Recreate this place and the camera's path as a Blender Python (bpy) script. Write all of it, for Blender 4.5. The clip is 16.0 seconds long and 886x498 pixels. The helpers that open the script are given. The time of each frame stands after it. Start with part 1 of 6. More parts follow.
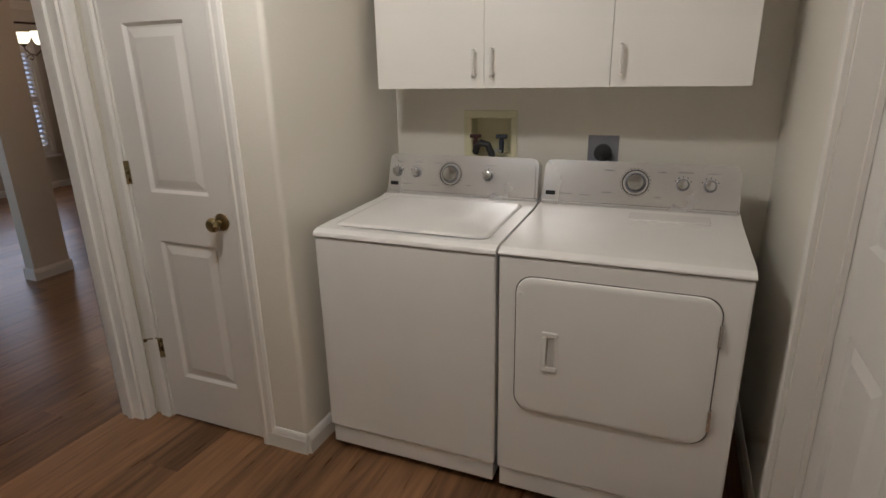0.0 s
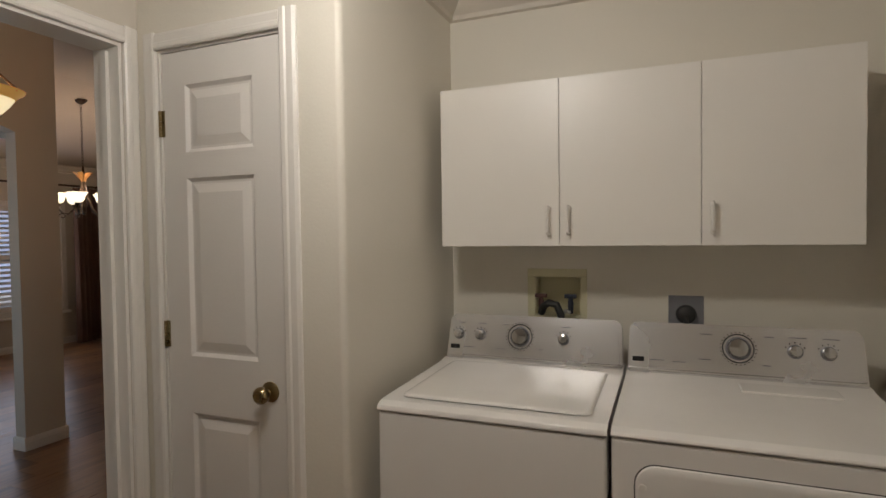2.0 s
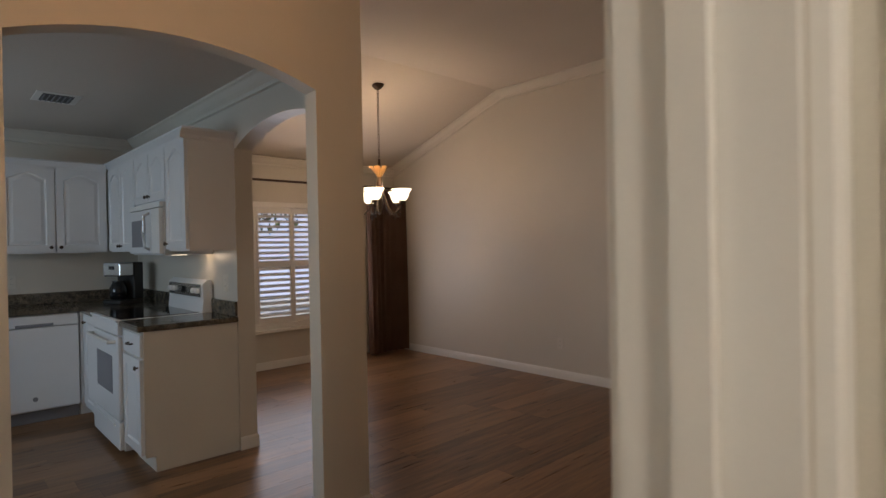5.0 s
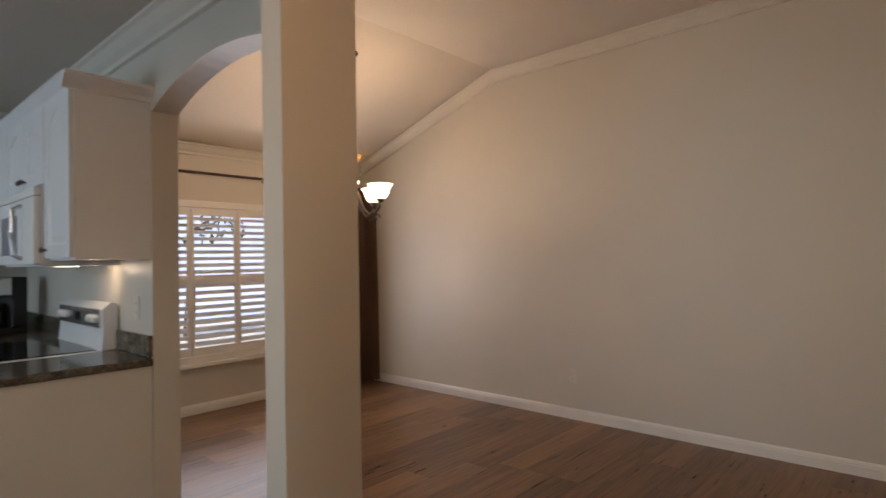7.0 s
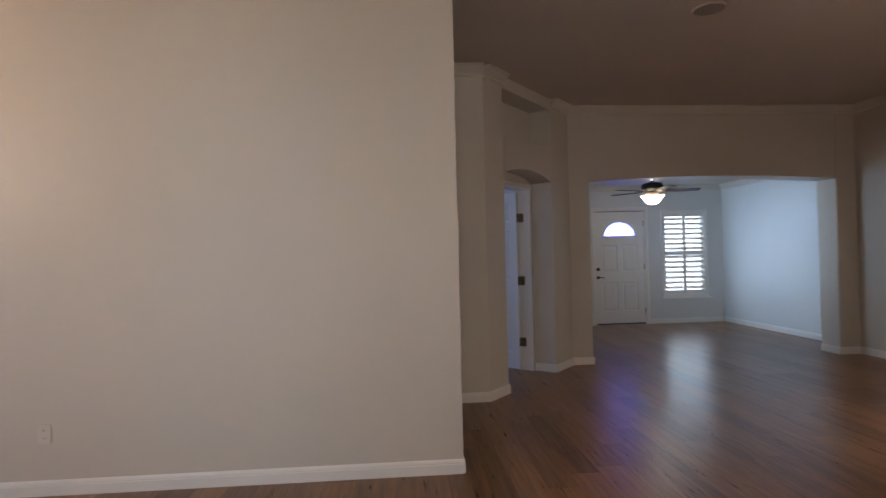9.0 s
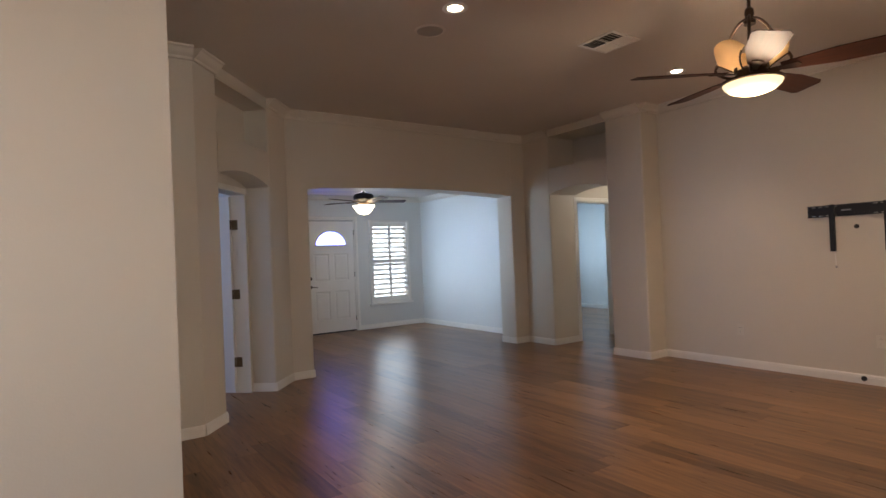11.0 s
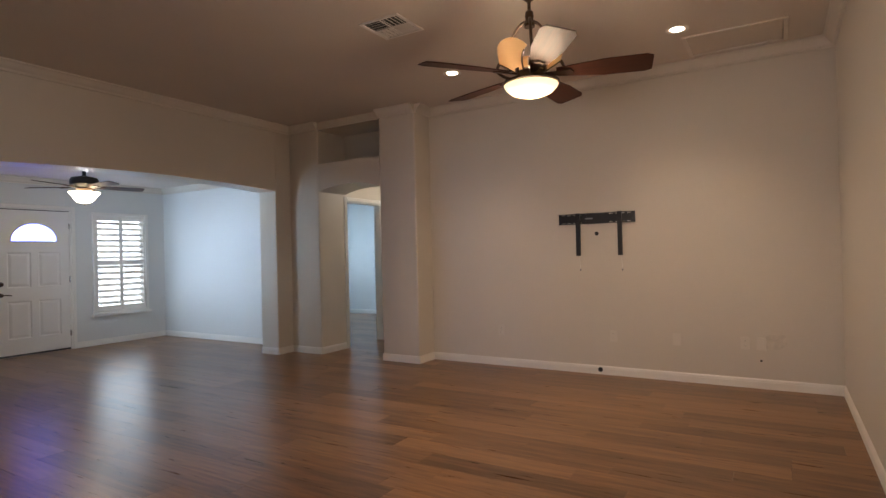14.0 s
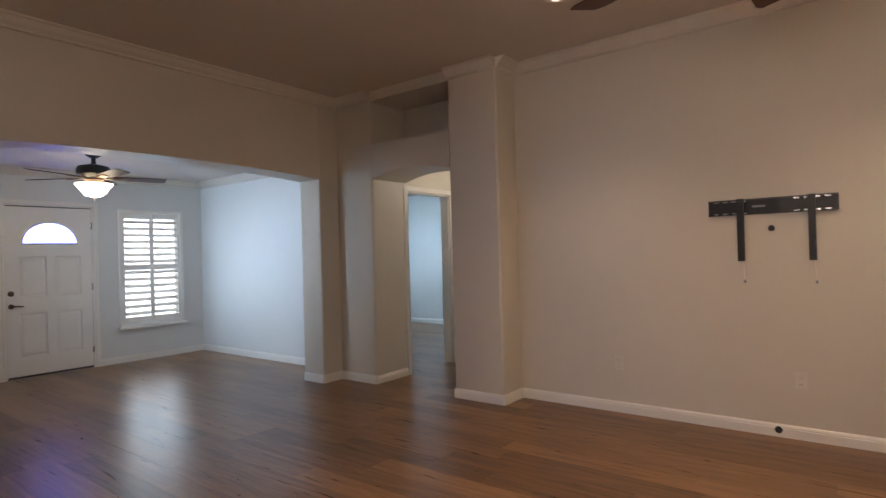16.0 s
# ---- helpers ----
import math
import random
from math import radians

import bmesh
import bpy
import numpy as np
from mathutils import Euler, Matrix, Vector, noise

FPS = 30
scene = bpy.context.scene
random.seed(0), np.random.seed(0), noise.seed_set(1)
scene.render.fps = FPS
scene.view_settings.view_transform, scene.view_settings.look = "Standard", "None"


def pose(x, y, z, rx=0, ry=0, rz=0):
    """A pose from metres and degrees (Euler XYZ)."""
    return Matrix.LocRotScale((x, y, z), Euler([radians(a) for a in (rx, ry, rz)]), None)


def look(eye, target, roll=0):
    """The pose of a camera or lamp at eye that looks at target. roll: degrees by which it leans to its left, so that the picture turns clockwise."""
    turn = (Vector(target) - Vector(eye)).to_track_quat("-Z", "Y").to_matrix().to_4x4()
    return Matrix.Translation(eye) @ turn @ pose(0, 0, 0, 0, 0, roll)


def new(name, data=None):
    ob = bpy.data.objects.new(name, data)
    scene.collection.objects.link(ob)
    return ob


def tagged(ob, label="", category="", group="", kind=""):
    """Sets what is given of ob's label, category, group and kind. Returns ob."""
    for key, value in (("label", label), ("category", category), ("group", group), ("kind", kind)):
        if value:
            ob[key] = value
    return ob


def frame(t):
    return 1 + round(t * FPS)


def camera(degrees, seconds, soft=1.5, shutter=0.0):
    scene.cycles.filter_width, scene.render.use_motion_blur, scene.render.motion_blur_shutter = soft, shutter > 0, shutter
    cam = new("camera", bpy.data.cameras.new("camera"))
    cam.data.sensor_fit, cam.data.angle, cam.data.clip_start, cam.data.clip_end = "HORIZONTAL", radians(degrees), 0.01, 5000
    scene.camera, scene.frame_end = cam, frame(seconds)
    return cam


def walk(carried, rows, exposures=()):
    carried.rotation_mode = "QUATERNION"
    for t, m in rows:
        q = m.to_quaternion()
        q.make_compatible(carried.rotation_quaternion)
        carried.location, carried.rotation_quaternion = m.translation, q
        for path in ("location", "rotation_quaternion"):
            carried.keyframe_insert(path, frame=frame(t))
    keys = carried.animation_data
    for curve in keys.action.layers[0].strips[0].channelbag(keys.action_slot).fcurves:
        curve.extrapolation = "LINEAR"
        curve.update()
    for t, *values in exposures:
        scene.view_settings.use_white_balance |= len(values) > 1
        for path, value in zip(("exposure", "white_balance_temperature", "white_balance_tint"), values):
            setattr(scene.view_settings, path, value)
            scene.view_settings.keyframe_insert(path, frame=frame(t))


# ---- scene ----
cam = camera(76.9, 16.0, shutter=0.2)
PATH = [
    (0, (0.057, 0.432, 1.43), (-0.676, 2.191, 0.825), -1.2),
    (0.5, (0.039, 0.423, 1.429), (-0.71, 2.217, 0.957), -1.1),
    (1, (-0.015, 0.42, 1.434), (-0.759, 2.249, 1.116), -1.0),
    (1.5, (-0.122, 0.462, 1.425), (-0.872, 2.309, 1.263), -0.9),
    (2, (-0.271, 0.529, 1.418), (-1.026, 2.38, 1.362), -0.8),
    (2.5, (-0.45, 0.695, 1.385), (-1.246, 2.529, 1.346), -0.8),
    (3, (-0.664, 0.895, 1.381), (-1.618, 2.652, 1.345), -1.0),
    (3.5, (-0.939, 1.063, 1.36), (-2.09, 2.698, 1.322), -1.4),
    (4, (-1.237, 1.203, 1.349), (-2.548, 2.713, 1.32), -1.4),
    (4.5, (-1.552, 1.365, 1.363), (-3.012, 2.732, 1.343), -1.2),
    (6.8, (-2.861, 1.944, 1.347), (-4.287, 3.345, 1.376), -0.7),
    (7, (-2.899, 2.032, 1.34), (-4.235, 3.521, 1.375), -1.0),
    (7.2, (-2.909, 2.109, 1.35), (-4.128, 3.694, 1.376), -0.6),
    (7.5, (-2.884, 2.235, 1.347), (-3.929, 3.94, 1.369), -0.9),
    (7.7, (-2.933, 2.321, 1.34), (-3.831, 4.108, 1.372), -1.0),
    (8, (-3.012, 2.383, 1.373), (-3.679, 4.268, 1.391), -0.9),
    (8.5, (-3.105, 2.55, 1.398), (-3.358, 4.534, 1.408), -1.1),
    (9, (-3.118, 2.767, 1.338), (-2.967, 4.761, 1.359), -1.4),
    (9.5, (-3.114, 2.915, 1.318), (-2.635, 4.856, 1.345), -2.0),
    (9.8, (-3.171, 2.974, 1.352), (-2.521, 4.865, 1.362), -1.7),
    (10, (-3.18, 3.022, 1.35), (-2.432, 4.877, 1.361), -1.9),
    (12.5, (-3.369, 3.129, 1.328), (-1.863, 4.445, 1.349), -1.5),
    (13, (-3.326, 3.198, 1.306), (-1.731, 4.404, 1.324), -1.5),
    (13.5, (-3.17, 3.333, 1.291), (-1.502, 4.436, 1.307), -1.5),
    (14, (-2.944, 3.528, 1.285), (-1.233, 4.564, 1.301), -1.4),
    (14.5, (-2.615, 3.764, 1.314), (-0.896, 4.786, 1.331), -1.5),
    (15, (-2.262, 4.032, 1.32), (-0.544, 5.056, 1.332), -1.5),
    (15.5, (-1.963, 4.313, 1.329), (-0.284, 5.398, 1.339), -1.7),
    (16, (-1.673, 4.607, 1.337), (-0.086, 5.824, 1.354), -1.6),
]
EXPOSURES = [(0, -1.2, 6150, 10), (1.5, -1.5, 6450, 10), (3.0, -1.78, 6750, 10), (4.0, -1.38, 6850, 10), (4.5, -1.2, 6900, 10), (6.8, -0.4, 7000, 10), (7.5, -0.38, 6900, 10), (8.0, -0.25, 6250, 10),
             (8.5, -0.08, 6150, 10), (9.5, 0.2, 6200, 10), (10.2, 0.36, 6400, 10), (12.3, 0.6, 6600, 10), (16, 0.6, 6650, 10)]
walk(cam, [(t, look(eye, target, roll)) for t, eye, target, roll in PATH], EXPOSURES)

# ---- world and light ----
world = bpy.data.worlds.new("sky_world")
scene.world = world
world.use_nodes = True
wn = world.node_tree
sky = wn.nodes.new("ShaderNodeTexSky")
sky.sky_type, sky.sun_disc = "NISHITA", False
sky.sun_elevation, sky.sun_rotation = radians(48), radians(200)
wn.links.new(sky.outputs[0], wn.nodes["Background"].inputs[0])
wn.nodes["Background"].inputs[1].default_value = 0.15
sun = new("sun", bpy.data.lights.new("sun", "SUN"))
sun.data.energy, sun.data.angle, sun.data.color = 5.0, radians(0.5), (1.0, 0.95, 0.88)
sun.matrix_world = look((0, 0, 30), (-2, 12, 0))

WARM, AMBER, SOFT_WARM, DAY, BLUE_DAY = (1.0, 0.75, 0.54), (1.0, 0.73, 0.53), (1.0, 0.955, 0.90), (0.55, 0.75, 1.0), (0.46, 0.72, 1.0)


def area(name, m, w, h, power, color):
    ob = new(name, bpy.data.lights.new(name, "AREA"))
    ob.data.shape, ob.data.size, ob.data.size_y = "RECTANGLE", w, h
    ob.data.energy, ob.data.color = power, color
    ob.matrix_world = m
    return ob


def bulb(name, place, power, color, radius=0.05):
    ob = new(name, bpy.data.lights.new(name, "POINT"))
    ob.data.energy, ob.data.color, ob.data.shadow_soft_size = power, color, radius
    ob.location = place
    return ob


# the lamps of the rooms and the daylight in the windows
area("kitchen_daylight", pose(-6.2, -0.60, 1.5, 90, 0, 0), 1.9, 1.1, 48, DAY)
area("front_window_daylight", pose(2.03, 12.48, 1.25, -90, 0, 0), 0.75, 1.35, 2.5, BLUE_DAY)
side_day = area("front_side_daylight", pose(-1.27, 10.9, 1.5, 0, 90, 180), 1.2, 1.4, 14, (0.56, 0.77, 1.0))
side_day.data.spread = radians(70)
area("dining_window_daylight", pose(-7.74, 4.65, 1.2, 0, -90, 0), 1.3, 1.7, 24, (0.82, 0.84, 1.0))
area("bedroom_east_daylight", pose(5.05, 12.45, 1.5, -90, 0, 0), 1.6, 1.2, 24, (0.36, 0.66, 1.0))
area("bedroom_west_daylight", pose(-5.16, 10.4, 1.5, 0, -90, 0), 1.2, 1.5, 22, (0.20, 0.42, 1.0))
bulb("laundry_bulb", (-0.86, 1.28, 2.28), 82, SOFT_WARM, 0.10)
# added lamp out of view, brightens the long dining wall
added_hall_day = area("hall_added_daylight", pose(-3.2, -1.17, 1.15, 101, 0, 0), 1.6, 2.0, 6.5, (1.0, 0.98, 0.94))
added_hall_day.data.spread = radians(58)
bulb("pendant_bulb", (-3.02, 1.985, 2.175), 44, (1.0, 0.62, 0.37), 0.08)
for k in range(5):
    bulb("chandelier_bulb", (-6.28 + 0.24 * math.cos(k * 1.2566 + 0.4), 4.76 + 0.24 * math.sin(k * 1.2566 + 0.4), 1.99), 5.5, AMBER, 0.04)
bowl_lamp = new("great_fan_bowl_lamp", bpy.data.lights.new("great_fan_bowl_lamp", "SPOT"))
bowl_lamp.data.energy, bowl_lamp.data.color, bowl_lamp.data.spot_size, bowl_lamp.data.spot_blend, bowl_lamp.data.shadow_soft_size = 17, WARM, radians(180), 0.5, 0.15
bowl_lamp.location = (0.56, 4.93, 2.27)
bulb("great_fan_uplight_bulb", (0.56, 4.93, 2.60), 3, WARM, 0.03)
bulb("great_fan_bowl_bulb", (0.56, 4.93, 2.265), 18, WARM, 0.12)
bulb("front_fan_bulb", (0.75, 11.05, 1.98), 5, SOFT_WARM, 0.08)
bulb("hood_bulb", (-6.1, 2.96, 1.32), 0.8, WARM, 0.03)
# lamp out of view without fixture, added to brighten the passage jamb
hall_lamp = new("hall_unseen_lamp", bpy.data.lights.new("hall_unseen_lamp", "POINT"))
hall_lamp.data.energy, hall_lamp.data.color, hall_lamp.data.shadow_soft_size = 4.5, (1.0, 0.93, 0.83), 0.08
hall_lamp.location = (3.62, 7.98, 2.22)
CANS = ((1.787, 6.24), (1.9, 4.2), (-0.94, 6.17))
for x, y in CANS:
    ob = new("can_light_lamp", bpy.data.lights.new("can_light_lamp", "SPOT"))
    ob.data.energy, ob.data.color, ob.data.spot_size, ob.data.spot_blend, ob.data.shadow_soft_size = 34, WARM, radians(105), 0.8, 0.05
    ob.location = (x, y, 3.03)


# ---- materials ----
def material(name, base, rough=0.5, metal=0.0, spots=0.04, scale=3.0, grain=0.02, grain_scale=300.0, bump=0.1, bump_scale=60.0, coat=0.0, spec=0.5):
    """Paint, plastic, metal: base colour with broad stains, fine grain and a slight relief."""
    m = bpy.data.materials.new(name)
    m.use_nodes = True
    n, l = m.node_tree.nodes, m.node_tree.links
    b = n["Principled BSDF"]
    b.inputs["Roughness"].default_value, b.inputs["Metallic"].default_value = rough, metal
    b.inputs["Coat Weight"].default_value = coat
    b.inputs["Specular IOR Level"].default_value = spec
    co = n.new("ShaderNodeTexCoord")
    broad, fine, rel = (n.new("ShaderNodeTexNoise") for _ in range(3))
    for t, s in ((broad, scale), (fine, grain_scale), (rel, bump_scale)):
        t.inputs["Scale"].default_value = s
        t.inputs["Detail"].default_value = 4
        l.new(co.outputs["Object"], t.inputs["Vector"])
    mixes = []
    for t, amount in ((broad, spots), (fine, grain)):
        r = n.new("ShaderNodeMapRange")
        r.inputs["From Min"].default_value, r.inputs["From Max"].default_value = 0.3, 0.7
        r.inputs["To Min"].default_value, r.inputs["To Max"].default_value = 1 - amount, 1 + amount
        l.new(t.outputs["Fac"], r.inputs["Value"])
        mixes.append(r)
    mul = n.new("ShaderNodeMath")
    mul.operation = "MULTIPLY"
    l.new(mixes[0].outputs[0], mul.inputs[0])
    l.new(mixes[1].outputs[0], mul.inputs[1])
    vm = n.new("ShaderNodeVectorMath")
    vm.operation = "SCALE"
    vm.inputs[0].default_value = base
    l.new(mul.outputs[0], vm.inputs["Scale"])
    l.new(vm.outputs[0], b.inputs["Base Color"])
    rr = n.new("ShaderNodeMapRange")
    rr.inputs["To Min"].default_value, rr.inputs["To Max"].default_value = max(0.02, rough - 0.08), min(1, rough + 0.08)
    l.new(broad.outputs["Fac"], rr.inputs["Value"])
    l.new(rr.outputs[0], b.inputs["Roughness"])
    if bump:
        bp = n.new("ShaderNodeBump")
        bp.inputs["Strength"].default_value, bp.inputs["Distance"].default_value = bump, 0.004
        l.new(rel.outputs["Fac"], bp.inputs["Height"])
        l.new(bp.outputs[0], b.inputs["Normal"])
    return m


def wood(name, dark, light, rough=0.35, stretch=(1.5, 26, 26), per_object=0.35, bump=0.08, spec=0.5):
    """Wood with long grain along local x, shade varied from piece to piece."""
    m = bpy.data.materials.new(name)
    m.use_nodes = True
    n, l = m.node_tree.nodes, m.node_tree.links
    b = n["Principled BSDF"]
    b.inputs["Specular IOR Level"].default_value = spec
    co, info, geo = n.new("ShaderNodeTexCoord"), n.new("ShaderNodeObjectInfo"), n.new("ShaderNodeNewGeometry")
    rnd = n.new("ShaderNodeMath")
    rnd.operation = "ADD"
    l.new(info.outputs["Random"], rnd.inputs[0])
    l.new(geo.outputs["Random Per Island"], rnd.inputs[1])
    off = n.new("ShaderNodeVectorMath")
    off.operation = "SCALE"
    off.inputs[0].default_value = (37, 53, 11)
    l.new(rnd.outputs[0], off.inputs["Scale"])
    add = n.new("ShaderNodeVectorMath")
    l.new(co.outputs["Object"], add.inputs[0])
    l.new(off.outputs[0], add.inputs[1])
    mp = n.new("ShaderNodeMapping")
    mp.inputs["Scale"].default_value = stretch
    l.new(add.outputs[0], mp.inputs[0])
    fine, rings = n.new("ShaderNodeTexNoise"), n.new("ShaderNodeTexNoise")
    fine.inputs["Scale"].default_value, fine.inputs["Detail"].default_value, fine.inputs["Distortion"].default_value = 3.0, 8, 0.6
    rings.inputs["Scale"].default_value, rings.inputs["Detail"].default_value, rings.inputs["Distortion"].default_value = 0.7, 3, 1.5
    l.new(mp.outputs[0], fine.inputs["Vector"])
    l.new(mp.outputs[0], rings.inputs["Vector"])
    mix = n.new("ShaderNodeMath")
    mix.operation = "MULTIPLY_ADD"
    mix.inputs[1].default_value = 0.55
    l.new(fine.outputs["Fac"], mix.inputs[0])
    half = n.new("ShaderNodeMath")
    half.operation = "MULTIPLY"
    half.inputs[1].default_value = 0.45
    l.new(rings.outputs["Fac"], half.inputs[0])
    l.new(half.outputs[0], mix.inputs[2])
    shift = n.new("ShaderNodeMath")
    shift.operation = "FRACT"
    l.new(rnd.outputs[0], shift.inputs[0])
    tone = n.new("ShaderNodeMapRange")
    tone.inputs["To Min"].default_value, tone.inputs["To Max"].default_value = -per_object / 2, per_object / 2
    l.new(shift.outputs[0], tone.inputs["Value"])
    tot = n.new("ShaderNodeMath")
    l.new(mix.outputs[0], tot.inputs[0])
    l.new(tone.outputs[0], tot.inputs[1])
    ramp = n.new("ShaderNodeValToRGB")
    ramp.color_ramp.elements[0].position, ramp.color_ramp.elements[1].position = 0.3, 0.72
    ramp.color_ramp.elements[0].color, ramp.color_ramp.elements[1].color = (*dark, 1), (*light, 1)
    l.new(tot.outputs[0], ramp.inputs[0])
    l.new(ramp.outputs[0], b.inputs["Base Color"])
    rr = n.new("ShaderNodeMapRange")
    rr.inputs["To Min"].default_value, rr.inputs["To Max"].default_value = rough - 0.07, rough + 0.1
    l.new(fine.outputs["Fac"], rr.inputs["Value"])
    l.new(rr.outputs[0], b.inputs["Roughness"])
    bp = n.new("ShaderNodeBump")
    bp.inputs["Strength"].default_value, bp.inputs["Distance"].default_value = bump, 0.002
    l.new(fine.outputs["Fac"], bp.inputs["Height"])
    l.new(bp.outputs[0], b.inputs["Normal"])
    return m


def glow(name, color, strength, rough=0.3):
    """A glowing surface: the lit glass of a lamp, or daylight put in as emission."""
    m = bpy.data.materials.new(name)
    m.use_nodes = True
    b = m.node_tree.nodes["Principled BSDF"]
    b.inputs["Base Color"].default_value = (*color, 1)
    b.inputs["Emission Color"].default_value = (*color, 1)
    b.inputs["Emission Strength"].default_value = strength
    b.inputs["Roughness"].default_value = rough
    return m


def glass(name, tint=(1, 1, 1), rough=0.0):
    m = bpy.data.materials.new(name)
    m.use_nodes = True
    b = m.node_tree.nodes["Principled BSDF"]
    b.inputs["Base Color"].default_value = (*tint, 1)
    b.inputs["Transmission Weight"].default_value = 1.0
    b.inputs["Roughness"].default_value = rough
    b.inputs["IOR"].default_value = 1.45
    return m


M_WALL = material("wall_paint", (0.62, 0.57, 0.495), 0.42, spots=0.03, scale=0.8, grain=0.015, bump=0.16, bump_scale=90, spec=0.35)
M_WALL_COOL = material("front_room_paint", (0.66, 0.66, 0.64), 0.4, spots=0.03, scale=0.8, grain=0.015, bump=0.16, bump_scale=90, spec=0.35)
# wall paint again, lighter: the laundry's stronger light put into the colour
M_WALL_LIT = material("lit_wall_paint", (0.75, 0.71, 0.625), 0.42, spots=0.03, scale=0.8, grain=0.015, bump=0.16, bump_scale=90, spec=0.35)
M_CEIL = material("ceiling_paint", (0.64, 0.575, 0.51), 0.75, spots=0.03, scale=1.0, grain=0.03, grain_scale=120, bump=0.35, bump_scale=45, spec=0.2)
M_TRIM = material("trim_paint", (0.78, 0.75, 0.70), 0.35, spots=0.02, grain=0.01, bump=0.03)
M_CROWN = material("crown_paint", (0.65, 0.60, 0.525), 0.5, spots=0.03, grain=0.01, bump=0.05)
M_PLATE = material("beige_plastic", (0.65, 0.605, 0.53), 0.4, spots=0.03)
M_CONCRETE = material("pale_concrete", (0.55, 0.55, 0.55), 0.9, spots=0.08, scale=1.5, bump=0.2)
M_DOOR = material("door_paint", (0.76, 0.73, 0.69), 0.38, spots=0.02, grain=0.015, bump=0.06, bump_scale=140)
M_ENAMEL = material("white_enamel", (0.80, 0.78, 0.75), 0.22, spots=0.015, scale=5, grain=0.005, bump=0.02, bump_scale=20, coat=0.3)
M_LAMINATE = material("white_laminate", (0.80, 0.77, 0.72), 0.38, spots=0.015, grain=0.01, bump=0.03, bump_scale=200)
M_KITCHEN = material("white_cabinet_paint", (0.74, 0.74, 0.74), 0.33, spots=0.02, grain=0.01, bump=0.03)
M_SILVER = material("silver_console_paint", (0.66, 0.66, 0.665), 0.27, metal=0.88, spots=0.03, grain=0.05, grain_scale=500, bump=0.03)
M_STEEL = material("brushed_silver", (0.70, 0.70, 0.70), 0.25, metal=0.9, spots=0.04, grain=0.05, grain_scale=500, bump=0.03)
M_CHROME = material("chrome", (0.75, 0.75, 0.74), 0.12, metal=1.0, spots=0.02, bump=0.0)
M_BRASS = material("antique_brass", (0.30, 0.23, 0.12), 0.28, metal=1.0, spots=0.15, scale=20, bump=0.03)
M_HINGE = material("aged_bronze_hinge", (0.16, 0.11, 0.06), 0.5, metal=0.6, spots=0.2, scale=25, bump=0.05)
M_BRONZE = material("dark_bronze", (0.07, 0.045, 0.03), 0.42, metal=0.7, spots=0.2, scale=15, bump=0.08)
M_GOLD = material("gilded_metal", (0.42, 0.24, 0.09), 0.42, metal=0.7, spots=0.2, scale=20, bump=0.06)
M_BLACK = material("black_metal", (0.012, 0.012, 0.013), 0.42, metal=0.3, spots=0.1, bump=0.05)
M_RUBBER = material("black_rubber", (0.02, 0.02, 0.02), 0.6, spots=0.1, bump=0.1)
M_GREY = material("grey_plastic", (0.20, 0.20, 0.22), 0.45, spots=0.05)
M_DARKGAP = material("shadow_gap_gasket", (0.07, 0.065, 0.06), 0.8)
M_IVORY = material("ivory_plastic", (0.66, 0.62, 0.42), 0.4, spots=0.03)
M_PLASTIC = material("white_plastic", (0.76, 0.74, 0.70), 0.35, spots=0.02)
M_GRANITE = material("dark_granite", (0.105, 0.088, 0.066), 0.12, spots=0.55, scale=22, grain=0.6, grain_scale=90, bump=0.0)
M_KNOB = material("dark_chrome", (0.50, 0.50, 0.50), 0.15, metal=1.0, spots=0.05, bump=0.0)
M_BLADE = wood("dark_mahogany", (0.022, 0.007, 0.005), (0.075, 0.026, 0.016), 0.48, per_object=0.1, spec=0.2)
M_BLADE.node_tree.nodes["Principled BSDF"].inputs["Specular Tint"].default_value = (1.0, 0.78, 0.52, 1)  # the bowl lamp's warm reflection put into the sheen's tint
M_FLOOR = wood("plank_floor", (0.094, 0.044, 0.020), (0.318, 0.168, 0.080), 0.29, stretch=(1.2, 15, 15), per_object=0.27, spec=0.42)
M_CURTAIN = material("brown_curtain_cloth", (0.26, 0.155, 0.115), 0.85, spots=0.1, grain=0.15, grain_scale=400, bump=0.3, bump_scale=500, spec=0.2)
M_BOWL = glow("lit_alabaster", (1.0, 0.84, 0.52), 2.6)
M_RIM = glow("amber_glass_rim", (0.9, 0.50, 0.14), 0.75)
M_FANBOWL = glow("lit_amber_glass", (1.0, 0.84, 0.54), 0.85)
M_SHADE = glow("lit_frosted_glass", (1.0, 0.86, 0.62), 5.0)
M_AMBER = glow("amber_mica", (0.50, 0.31, 0.14), 0.10, 0.8)
mica = M_AMBER.node_tree
mica_back = mica.nodes.new("ShaderNodeBsdfTranslucent")
mica_back.inputs["Color"].default_value = (0.70, 0.52, 0.30, 1)
mica_mix = mica.nodes.new("ShaderNodeMixShader")
mica_mix.inputs[0].default_value = 0.5
mica.links.new(mica.nodes["Principled BSDF"].outputs[0], mica_mix.inputs[1])
mica.links.new(mica_back.outputs[0], mica_mix.inputs[2])
mica.links.new(mica_mix.outputs[0], mica.nodes["Material Output"].inputs["Surface"])
M_CAN = glow("lit_can_lens", (1.0, 0.84, 0.6), 25.0)
# outdoor brightness put into the backdrop sheets as emission
M_HAZE = glow("bright_daylight_haze", (0.84, 0.92, 1.0), 1.25)
M_HAZE_WEST = glow("bright_garden_haze", (0.60, 0.70, 1.0), 1.35)
M_GLASS = glass("window_glass")
